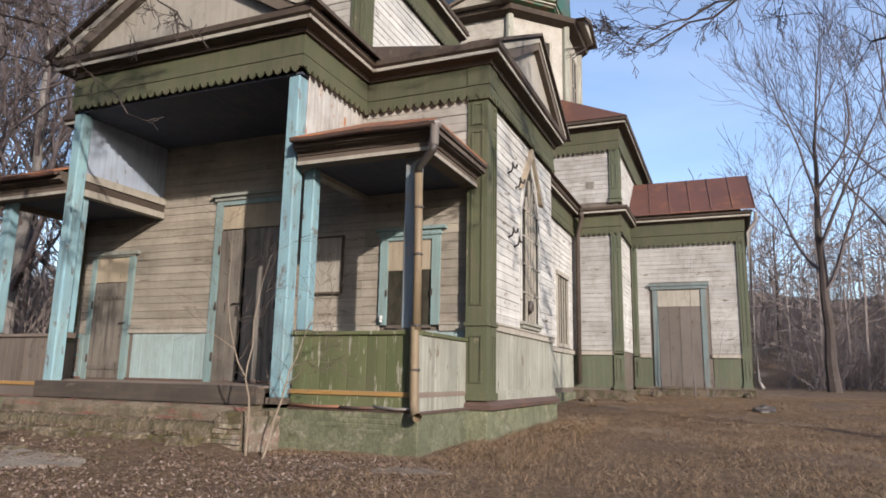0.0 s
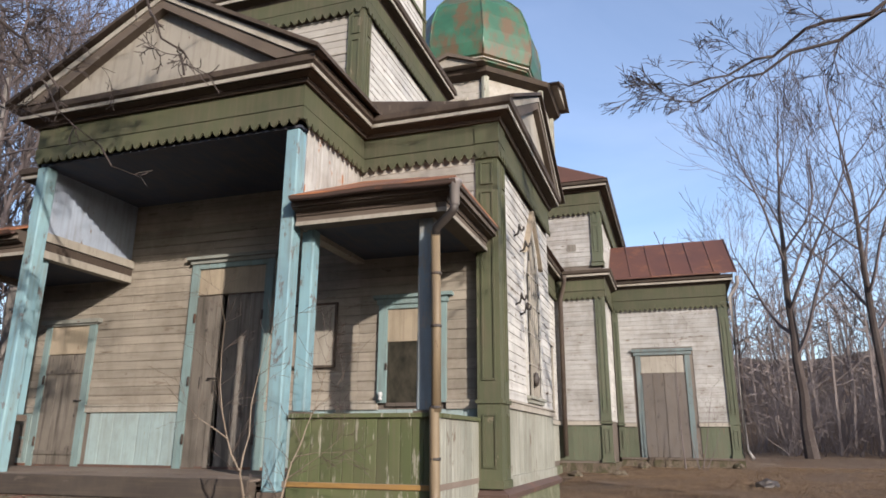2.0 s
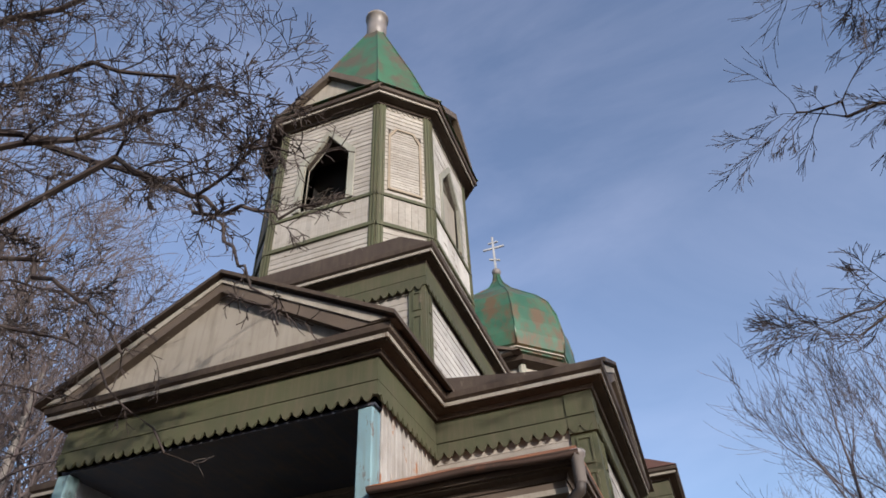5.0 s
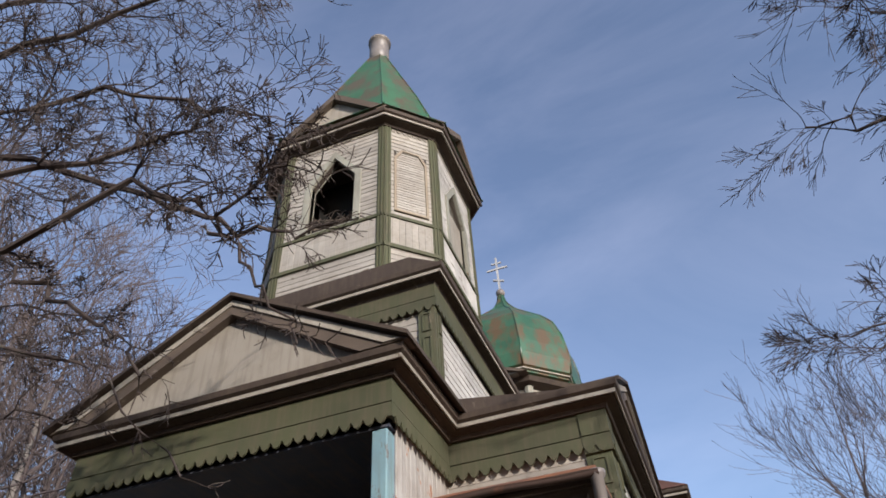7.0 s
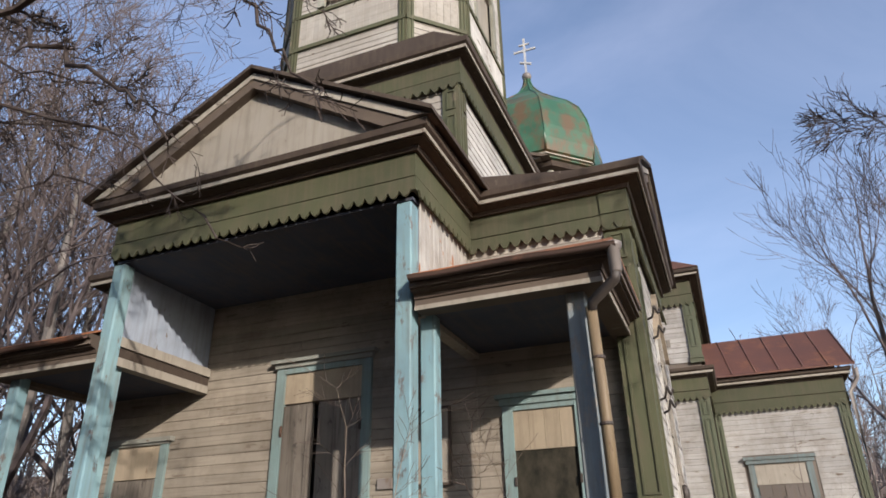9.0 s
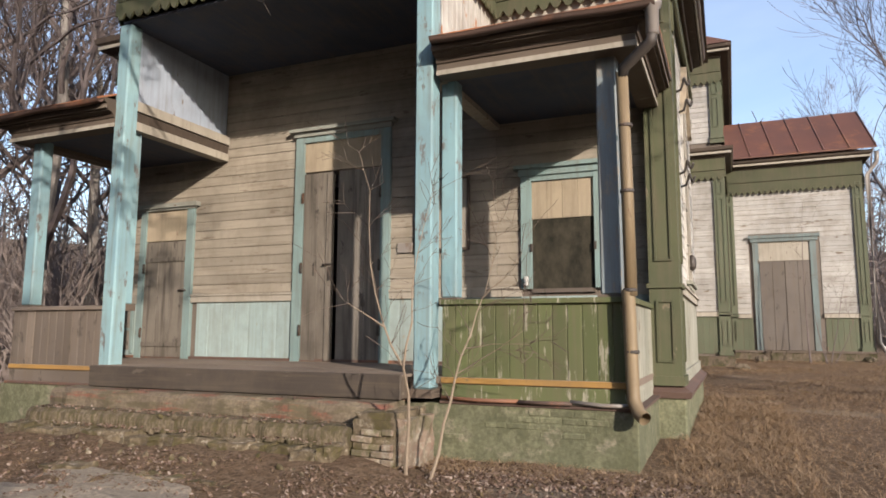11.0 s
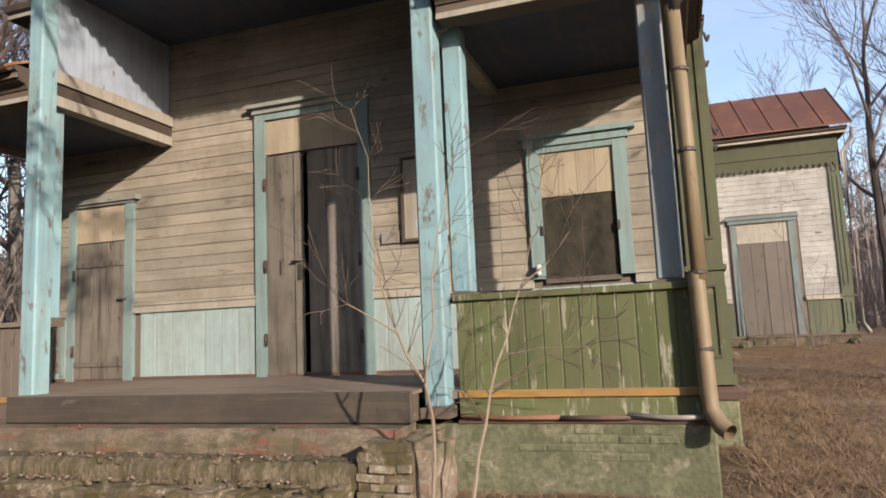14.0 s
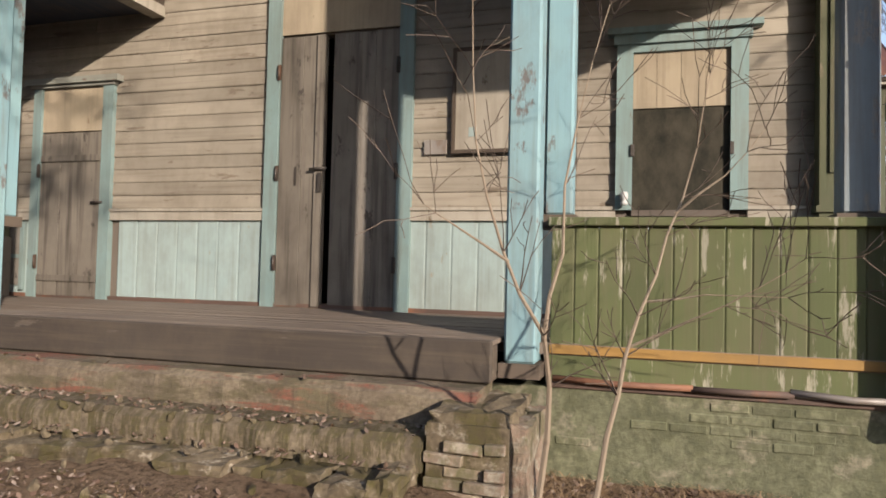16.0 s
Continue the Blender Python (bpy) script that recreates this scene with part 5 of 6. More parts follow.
# ---- side annex with the red roof ----
aw = P("annex_wall", boxes((NX, AR, AY + 0.03, AY + 0.25, 0.4, 6.9), (AR - 0.25, AR - 0.03, AY + 0.25, 32.0, 0.4, 6.9)), "grey_board")
ad = (-2.5, -0.38, 0.0, 4.72)
siding(aw, 0, AY + 0.03, 0, NX + 0.04, AR - 0.3, 2.12, 6.3, M["annex_x"], [ad])
boarding(aw, 0, AY + 0.03, 0, NX + 0.04, AR - 0.3, 0.9, 1.97, M["green_far"], 0.16, ((ad[0], ad[1]),))
siding(aw, AR - 0.03, 0, 90, AY + 0.3, 32.0, 0.9, 6.3, M["white_y"])
for a, b in ((NX + 0.04, ad[0]), (ad[1], AR - 0.3)):
    P("dado_rail", boxes((a, b, AY - 0.05, AY + 0.03, 1.97, 2.1)), "white_trim")
P("annex_plinth", boxes((NX + 0.08, AR + 0.06, AY - 0.12, 32.0, 0.0, 0.85)), "stone", "bare stone foundation")
P("annex_sill_board", boxes((NX + 0.08, AR + 0.08, AY - 0.16, AY + 0.02, 0.852, 0.92)), "dark_fascia")
pilaster(AR - 0.3, AR + 0.02, AY - 0.05, AY + 0.03, 0.92, 6.5, "y", "green_far")
pilaster(NX + 0.04, NX + 0.24, AY - 0.05, AY + 0.03, 0.92, 6.5, "y", "green_far")
frieze([(NX, AY), (AR, AY), (AR, 32.0)], 6.22, 6.55, 6.98)
cornice([(NX + 0.3, AY), (AR, AY), (AR, 32.0)], 0.12)
bm = bmesh.new()
ra = [(NX + 0.1, AY - 0.42, 7.36), (AR + 0.42, AY - 0.42, 7.36), (AR + 0.3, AY + 1.9, 9.2), (NX - 0.2, AY + 1.9, 9.2)]
up = [bm.verts.new(v) for v in ra]
lo = [bm.verts.new((x, y, z - 0.05)) for x, y, z in ra]
bm.faces.new(up)
bm.faces.new(lo[::-1])
for i in range(4):
    bm.faces.new((up[i], lo[i], lo[(i + 1) % 4], up[(i + 1) % 4]))
bmesh.ops.recalc_face_normals(bm, faces=bm.faces[:])
ar = P("annex_roof", bm, "rust_roof", "rust-red sheet-metal roof with standing seams")
for i in range(7):
    k = i / 6
    x0, x1 = NX + 0.12 + k * (AR + 0.28 - NX), NX - 0.18 + k * (AR + 0.46 - NX)
    bm = bmesh.new()
    tube(bm, [(x0, AY - 0.42, 7.375), (x1, AY + 1.9, 9.215)], 0.022, 5)
    P("standing_seam", bm, "rust_roof", "", ar)
bm = bmesh.new()
prism(bm, [(AY + 1.9, 9.15), (32.0, 8.0), (32.0, 7.2), (AY + 0.1, 7.2)], "x", NX, AR - 0.05)
P("annex_attic", bm, "rust_roof", "", ar)
# annex door
d = P("annex_door", boxes((ad[0] + 0.12, ad[0] + 0.3, AY - 0.05, AY + 0.05, 0.92, 4.5), (ad[1] - 0.3, ad[1] - 0.12, AY - 0.05, AY + 0.05, 0.92, 4.5)), "far_trim", "grey double door in a faded blue frame")
P("door_cornice", boxes((ad[0], ad[1], AY - 0.13, AY + 0.03, 4.62, 4.72), (ad[0] + 0.06, ad[1] - 0.06, AY - 0.09, AY + 0.03, 4.5, 4.62)), "far_trim", "", d)
P("transom_panel", boxes((ad[0] + 0.3, ad[1] - 0.3, AY - 0.01, AY + 0.02, 3.86, 4.5)), "white_trim", "", d)
mid = (ad[0] + ad[1]) / 2
for a, b in ((ad[0] + 0.31, mid - 0.008), (mid + 0.008, ad[1] - 0.31)):
    bm = boxes((a, (a + b) / 2 - 0.004, AY - 0.02, AY + 0.02, 0.93, 3.85), ((a + b) / 2 + 0.004, b, AY - 0.018, AY + 0.02, 0.93, 3.85), bevel=0.004)
    P("door_leaf", bm, "far_door", "", d)

# ---- gutters and downpipes ----
bm = bmesh.new()
lathe(bm, -3.72, 8.74, [(0.05, 4.5), (0.068, 4.52), (0.072, 4.78), (0.1, 4.81), (0.105, 4.86), (0.09, 4.87)], 12, smooth=True)
hop = P("rain_hopper", bm, "zinc", "grey metal rain hopper")
bm = bmesh.new()
tube(bm, [(-3.72, 8.74, 4.54), (-3.74, 8.75, 4.44), (-4.05, 8.95, 4.28), (-4.08, 8.99, 4.16)], 0.062, 12)
P("downpipe_elbow", bm, "iron", "", hop)
bm = bmesh.new()
tube(bm, [(-4.08, 8.99, 4.24), (-4.06, 9.0, 3.0), (-4.05, 9.0, 1.8)], 0.066, 12)
dp = P("downpipe", bm, "rust_pipe", "ochre-painted rusty downpipe")
bm = bmesh.new()
tube(bm, [(-4.08, 9.0, 1.86), (-4.06, 8.99, 0.86), (-4.05, 8.98, 0.72), (-3.99, 8.9, 0.6), (-3.93, 8.84, 0.56)], 0.07, 12, False)
P("downpipe_shoe", bm, "rust_pipe", "", dp)
for z in (3.62, 2.9, 1.84, 1.2):
    bm = bmesh.new()
    lathe(bm, -4.06, 9.0, [(0.07, z), (0.078, z + 0.01), (0.078, z + 0.03), (0.07, z + 0.04)], 12)
    P("pipe_clamp", bm, "iron", "", dp)
bm = bmesh.new()
tube(bm, [(CX + 0.42, NY - 0.4, 7.0), (CX + 0.4, NY - 0.3, 6.8), (CX + 0.22, NY - 0.14, 6.2), (CX + 0.2, NY - 0.12, 1.0)], 0.08, 8)
P("downpipe", bm, "brown", "rusty downpipe in the corner of link and nave")
bm = bmesh.new()
tube(bm, [(AR + 0.42, AY - 0.3, 7.2), (AR + 0.4, AY - 0.28, 6.9), (AR + 0.14, AY - 0.1, 6.5), (AR + 0.14, AY - 0.1, 1.2), (AR + 0.3, AY - 0.25, 0.9)], 0.07, 8)
P("downpipe", bm, "zinc", "grey downpipe at the annex corner")

for x0, x1, mt in ((-6.22, -5.3, "orange_rust"), (-5.31, -4.7, "drip"), (-4.72, -4.02, "zinc")):
    bm = bmesh.new()
    tube(bm, [(x0, RY - 0.1, 0.668 + 0.012 * math.sin(x0 * 5)), ((x0 + x1) / 2, RY - 0.105, 0.656), (x1, RY - 0.1, 0.662)], 0.022, 8)
    pp = part("fallen_pipe", bm, M[mt], None)
    tagged(pp, "thin rusty length of old pipe lying on the plinth ledge", "pipe", "pipes on the ledge")
me = bpy.data.meshes.new("brick")
bm = bmesh.new()
box(bm, 0, 0.24, 0, 0.1, 0, 0.062)
bmesh.ops.bevel(bm, geom=bm.edges[:], offset=0.008, segments=1, affect="EDGES")
bm.to_mesh(me)
bm.free()
bared = church.children[[c.name for c in church.children].index("porch_plinth")]
for r in range(5):
    for i in range(9):
        x = -6.2 + i * 0.252 + (0.126 if r % 2 else 0)
        if noise.noise((x * 1.1, r * 0.35, 4.0)) > 0.12 - 0.03 * r and x < -4.3:
            piece("brick", me, pose(x, RY - 0.066 + rng.uniform(-0.003, 0.002), 0.512 - r * 0.076, 0, rng.uniform(-0.6, 0.6), 0), M["plinth"], bared)

# notice board on the front wall
nb = part("notice_board", boxes((-7.62, -6.78, FY - 0.045, FY - 0.02, 2.72, 3.8)), M["white_trim"], None)
tagged(nb, "pale weathered notice board on the boarded wall", "notice board")
bm = boxes((-7.66, -7.62, FY - 0.06, FY - 0.01, 2.68, 3.84), (-6.78, -6.74, FY - 0.06, FY - 0.01, 2.68, 3.84), (-7.62, -6.78, FY - 0.06, FY - 0.01, 2.68, 2.72), (-7.62, -6.78, FY - 0.06, FY - 0.01, 3.8, 3.84))
part("frame", bm, M["brown"], nb)
part("paper_scrap", boxes((-7.47, -7.38, FY - 0.049, FY - 0.046, 2.86, 2.96)), M["pale_blue"], nb)
pl = part("wall_plate", boxes((-7.98, -7.72, FY - 0.03, FY - 0.005, 2.68, 2.84), bevel=0.004), M["zinc"], None)
tagged(pl, "small grey metal plate on the boarded wall", "plate")

# small things about the porch
bm = bmesh.new()
lathe(bm, -5.83, 11.24, [(0.02, 2.1), (0.035, 2.105), (0.035, 2.13), (0.022, 2.145), (0.04, 2.17), (0.042, 2.21), (0.025, 2.235)], 10, smooth=True)
o = part("insulator", bm, M["silver"], None)
tagged(o, "small white porcelain insulator standing on the window ledge", "insulator")
ht = P("wall_hatch", boxes((-14.0, -13.62, FY - 0.02, FY + 0.02, 1.08, 1.88)), "door_lifted", "small dark hatch in the dado")
for r in ((-14.03, -13.97, 1.02, 1.92), (-13.65, -13.59, 1.02, 1.92), (-13.97, -13.65, 1.86, 1.92), (-13.97, -13.65, 1.44, 1.49)):
    P("hatch_frame", boxes((r[0], r[1], FY - 0.04, FY + 0.02, r[2], r[3])), "blue_trim", "", ht)


def rock(x, y, sx, sy, sz, seed, mat, name, label, cat):
    bm = bmesh.new()
    bmesh.ops.create_icosphere(bm, subdivisions=3, radius=1.0)
    for v in bm.verts:
        v.co *= 1 + 0.45 * noise.noise(v.co * 1.3 + Vector((seed, 0, 0))) + 0.15 * noise.noise(v.co * 4 + Vector((0, seed, 0)))
    bmesh.ops.transform(bm, matrix=Matrix.Translation((x, y, ground_z(x, y) + sz * 0.35)) @ pose(0, 0, 0, 0, 0, seed * 40) @ Matrix.Diagonal((sx, sy, sz, 1)), verts=bm.verts)
    tagged(part(name, bm, mat, None), label, cat, "stones by the wall" if cat == "stone" else "")


rock(0.95, 20.5, 0.34, 0.2, 0.15, 1, M["iron"], "tree_stump", "weathered dark lump of rotten wood in the grass", "stump")
for x, y, k, sd in ((-4.2, 22.6, 0.22, 4), (-2.9, 23.3, 0.22, 5), (-2.3, 25.9, 0.25, 6), (0.7, 26.1, 0.2, 8)):
    rock(x, y, k, k * 0.7, k * 0.55, sd, M["stone"], "loose_stone", "rough loose foundation stone lying by the wall", "stone")

# ---- trees ----
def bark(name, col, col2, col3):
    m, t, b = base(name, 0.9, 0, 0.15)
    c = mixc(t, ramp(t, noise_at(t, 3.0, 6, (1, 1, 0.35)), 0.35, 0.65), col, col2)
    c = mixc(t, ramp(t, noise_at(t, 9.0, 5), 0.6, 0.7), c, col3)
    t.links.new(c, b.inputs["Base Color"])
    bump(t, b, noise_at(t, 12, 6, (1, 1, 0.25), 0.7), 0.6, 0.02)
    return m


M["bark"] = bark("grey_bark", (0.16, 0.145, 0.132), (0.23, 0.21, 0.19), (0.27, 0.25, 0.225))
M["bark_dark"] = bark("dark_bark", (0.0468, 0.036, 0.0324), (0.072, 0.0576, 0.0518), (0.0936, 0.0864, 0.072))
M["twig"] = bark("brown_twig", (0.1, 0.08, 0.076), (0.135, 0.112, 0.108), (0.16, 0.138, 0.132))
# Paler than the near twigs: distance haze is mixed into the colour.
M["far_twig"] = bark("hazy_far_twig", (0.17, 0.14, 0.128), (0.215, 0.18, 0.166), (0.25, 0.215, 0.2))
M["sapling"] = bark("pale_sapling_bark", (0.185, 0.145, 0.108), (0.24, 0.195, 0.148), (0.15, 0.118, 0.088))
M["sapling_twig"] = bark("brown_sapling_twig", (0.085, 0.063, 0.05), (0.12, 0.092, 0.074), (0.075, 0.058, 0.046))


class Wood:
    """Gathers tapered limbs as one list of points and faces."""

    def __init__(self, seed, step=0.22):
        self.r, self.v, self.f, self.step = random.Random(seed), [], [], step

    def limb(self, pts, rad, n):
        base_i = len(self.v)
        for i, p in enumerate(pts):
            d = (pts[min(i + 1, len(pts) - 1)] - pts[max(i - 1, 0)]).normalized()
            s = d.orthogonal().normalized()
            w = d.cross(s)
            for j in range(n):
                a = 2 * math.pi * j / n
                self.v.append(p + (s * math.cos(a) + w * math.sin(a)) * rad[i])
        for i in range(len(pts) - 1):
            for j in range(n):
                a, b = base_i + i * n + j, base_i + i * n + (j + 1) % n
                self.f.append((a, b, b + n, a + n))

    def grow(self, p, d, length, rad, level, top, up=0.25, spread=0.75, droop=0.0, kids=(5, 8), sides=5, thin=0.006, kink=0.22):
        r = self.r
        n = max(3, min(9, int(length / (0.5 if level < 2 else self.step)) + 2))
        pts, rads, dirs = [p.copy()], [rad], [d.copy()]
        for i in range(n):
            d = (d + Vector((r.gauss(0, kink), r.gauss(0, kink), r.gauss(0, kink * 0.7))) + Vector((0, 0, up - droop))* 0.25).normalized()
            p = p + d * (length / n)
            pts.append(p.copy())
            dirs.append(d.copy())
            rads.append(max(thin, rad * (1 - 0.8 * (i + 1) / n)))
        self.limb(pts, rads, max(3, sides - level))
        if level >= top:
            return
        for k in range(r.randint(*kids)):
            u = r.uniform(0.25, 1.0)
            i = min(n - 1, int(u * n))
            q = pts[i].lerp(pts[i + 1], u * n - i if u * n - i < 1 else 1)
            side = dirs[i].orthogonal().normalized()
            side.rotate(Matrix.Rotation(r.uniform(0, 6.283), 3, dirs[i]))
            e = (dirs[i] * r.uniform(0.55, 1.0) + side * spread * r.uniform(0.6, 1.2)).normalized()
            self.grow(q, e, length * r.uniform(0.38, 0.68), max(thin, rads[i] * r.uniform(0.5, 0.72)), level + 1, top, up, spread, droop, kids, sides, thin, kink)

    def data(self):
        return (self.v, [], self.f)


def upright_tree(seed, height, rad, fork, top=4, lean=(0, 0), kids=(4, 6), spread=0.6, limbs=7, thin=0.009, kink=0.16, long=1.0):
    """Trunk and crown of a bare tree standing at the origin."""
    t = Wood(seed)
    r = t.r
    n = 9
    pts, rads = [], []
    x = y = 0.0
    for i in range(n + 1):
        k = i / n
        pts.append(Vector((x, y, k * height * 0.72)))
        rads.append(rad * (1.25 - 0.25 * min(1, k * 8)) * (1 - 0.78 * k))
        x += r.gauss(lean[0], 0.07)
        y += r.gauss(lean[1], 0.07)
    t.limb(pts, rads, 8)
    c = Wood(seed + 50, 0.4)
    for j in range(limbs):
        k = fork + (1 - fork) * (j + r.random() * 0.8) / limbs
        i = min(n - 1, int(k * n))
        a = 2.4 * j + r.uniform(-0.5, 0.5)
        d = Vector((math.cos(a), math.sin(a), r.uniform(0.7, 1.5))).normalized()
        c.grow(pts[i].lerp(pts[i + 1], k * n - i), d, height * r.uniform(0.28, 0.42) * (1.15 - 0.5 * k) * long, rads[i] * 0.55, 1, top, 0.35, spread, 0.0, kids, 6, thin, kink)
    c.grow(pts[-1], Vector((0, 0, 1)), height * 0.3, rads[-1], 1, top, 0.4, spread, 0.0, kids, 6, thin, kink)
    return t.data(), c.data()


def plant_tree(seed, label, x, y, height, rad, fork, mat="bark", **more):
    tr, cr = upright_tree(seed, height, rad, fork, **more)
    th = new("bare_tree")
    th.location = (x, y, gz(x, y) - 0.1)
    tagged(th, label, "tree", "bare trees round the church")
    for nm, dt, mt in (("trunk", tr, mat), ("crown", cr, "twig")):
        o = part(nm, dt, M[mt], None)
        o.parent = th
    return th


t_right = plant_tree(11, "tall slender bare tree with ascending limbs", 4.7, 37.0, 19.0, 0.27, 0.34, "bark_dark", kids=(4, 5), spread=0.55, limbs=9, thin=0.0095, kink=0.09, long=1.3)
t_right2 = plant_tree(23, "tall bare tree with a dark straight trunk", 8.3, 38.5, 21.0, 0.25, 0.34, "bark_dark", kids=(4, 5), spread=0.55, limbs=9, thin=0.0095, kink=0.09, long=1.25)
t_left2 = plant_tree(43, "bare tree with dense twigs crowding behind the porch", -20.5, 17.5, 15.0, 0.19, 0.2, "bark", kids=(5, 6), spread=0.8, limbs=11, thin=0.0065)
t_left = plant_tree(31, "large bare tree with a pale forked trunk", -17.6, 12.2, 16.0, 0.23, 0.26, "bark", kids=(5, 6), spread=0.8, limbs=12, thin=0.0065)
for src, x, y, s, turn in ((t_left, -21.5, 17.0, 1.05, 100), (t_left, -25, 12.5, 1.0, 200), (t_left, -22.0, 26.0, 1.1, 310), (t_right, -19.0, 21.0, 0.85, 40), (t_right2, -28, 20.0, 0.9, 140),
                           (t_left, -30.0, 32.0, 1.15, 60), (t_right, -34.0, 24.0, 0.95, 250), (t_right2, -17.5, 31.0, 0.8, 20), (t_left, -36.0, 14.0, 1.1, 160), (t_left, -24.0, 7.5, 0.95, 30), (t_right, -30.0, 5.0, 1.0, 70),
                           (t_right2, 4.0, 58.0, 0.7, 190), (t_right, 19.0, 52.0, 0.85, 300), (t_right2, 15.0, 66.0, 0.7, 10),
                           (t_left2, -20.5, 11.0, 1.4, 15), (t_left2, -23.5, 14.5, 1.5, 220)):
    c = copy_thing(src, pose(x, y, gz(x, y) - 0.1, 0, 0, turn))
    c.scale = (s, s, s)


def near_tree(seed, x, y, label, limbs, top_r, trunk_r, height, mat, fine_share=0.5, dense=2, kink=0.22, spread=0.8):
    """A tree beside the camera's way whose limbs reach into the view: each limb follows its own line of points."""
    w, t = Wood(seed), Wood(seed + 1)
    r = w.r
    g = gz(x, y) - 0.1
    t.limb([Vector((x, y, g)), Vector((x + 0.05, y, g + 1.2)), Vector((x, y + 0.1, g + height * 0.4)), Vector((x - 0.1, y, g + height * 0.75)), Vector((x, y, g + height))], [trunk_r * 1.2, trunk_r, trunk_r * 0.85, trunk_r * 0.55, trunk_r * 0.2], 9)
    for line, rad, reach in limbs:
        p = [Vector(v) for v in line]
        fine = []
        for a, b in zip(p, p[1:]):
            for k in range(4):
                fine.append(a.lerp(b, k / 4) + Vector((r.gauss(0, 0.06), r.gauss(0, 0.06), r.gauss(0, 0.06))))
        fine.append(p[-1])
        n = len(fine)
        rads = [max(0.012, rad * (1 - 0.85 * i / n)) for i in range(n)]
        w.limb(fine, rads, 6)
        sparse = reach < 0.4
        for i in range(2, n):
            for k in range(r.randint(0, 2) if sparse else (dense if i < n - 2 else dense + 1)):
                d = (fine[i] - fine[i - 1]).normalized()
                s = d.orthogonal().normalized()
                s.rotate(Matrix.Rotation(r.uniform(0, 6.283), 3, d))
                w.grow(fine[i], (d * 0.7 + s * r.uniform(0.5, 1.0)).normalized(), reach * r.uniform(0.5, 1.2), max(0.008, rads[i] * 0.5), 3 if sparse else 2, 5 if r.random() < fine_share else 4, 0.02, spread, 0.1, (3, 5), 5, top_r, kink)
    th = new("overhanging_tree")
    th.location = (x, y, g)
    tagged(th, label, "tree", "bare trees round the church")
    part("trunk", t.data(), M[mat], th)
    part("crown", w.data(), M["bark_dark"], th)


near_tree(5, -12.2, 3.2, "old bare tree with crooked twigs reaching over the porch gable", [
    ([(-12.2, 3.2, 4.6), (-9.6, 4.2, 6.0), (-6.85, 4.45, 6.5), (-5.9, 4.5, 5.75), (-5.2, 4.5, 6.1)], 0.05, 0.5),
    ([(-12.2, 3.2, 5.0), (-9.8, 5.0, 6.3), (-8.1, 6.0, 5.7), (-7.3, 6.4, 4.6)], 0.03, 0.38),
    ([(-12.2, 3.2, 8.6), (-9.86, 5.2, 9.04), (-8.05, 5.4, 7.99), (-6.81, 5.4, 6.92), (-5.98, 5.4, 6.48), (-5.2, 5.4, 6.25)], 0.055, 0.39),
    ([(-6.81, 5.4, 6.92), (-6.25, 5.4, 6.16), (-5.76, 5.4, 5.4), (-5.5, 5.4, 4.95)], 0.024, 0.36),
    ([(-12.2, 3.2, 7.4), (-9.6, 4.9, 7.3), (-8.63, 5.2, 6.56), (-7.72, 5.2, 5.73), (-7.11, 5.2, 5.2), (-6.75, 5.2, 4.85)], 0.04, 0.39),
    ([(-12.2, 3.2, 6.0), (-9.5, 4.6, 8.0), (-7.6, 5.2, 8.6), (-6.6, 5.0, 8.3)], 0.062, 0.95),
    ([(-12.2, 3.2, 3.6), (-10.6, 5.0, 4.7), (-9.6, 6.0, 5.6), (-8.9, 6.4, 5.6)], 0.028, 0.38),
    ([(-12.2, 3.2, 7.0), (-9.8, 3.9, 9.5), (-7.6, 4.4, 10.6), (-6.7, 4.6, 11.0)], 0.062, 1.2),
    ([(-12.1, 3.2, 8.0), (-11.0, 5.4, 10.0), (-9.8, 7.0, 11.0)], 0.0558, 1.9),
    ([(-12.1, 3.2, 5.6), (-11.6, 5.6, 7.0), (-11.0, 7.3, 7.6)], 0.0496, 1.7),
    ([(-12.1, 3.2, 6.6), (-10.2, 3.8, 7.4), (-8.6, 4.0, 7.4)], 0.0496, 1.3),
    ([(-12.2, 3.2, 6.4), (-10.4, 4.0, 8.2), (-8.8, 4.6, 9.4), (-7.4, 5.2, 9.2), (-6.4, 5.4, 8.6)], 0.06, 1.1),
    ([(-12.2, 3.2, 5.2), (-11.2, 4.4, 6.6), (-10.2, 5.4, 7.2), (-9.2, 6.2, 7.0)], 0.04, 0.8),
    ([(-12.2, 3.2, 8.8), (-10.4, 3.8, 10.8), (-8.6, 4.2, 12.0), (-7.2, 4.6, 12.4)], 0.06, 1.5),
], 0.005, 0.26, 10.0, "bark", 0.5)
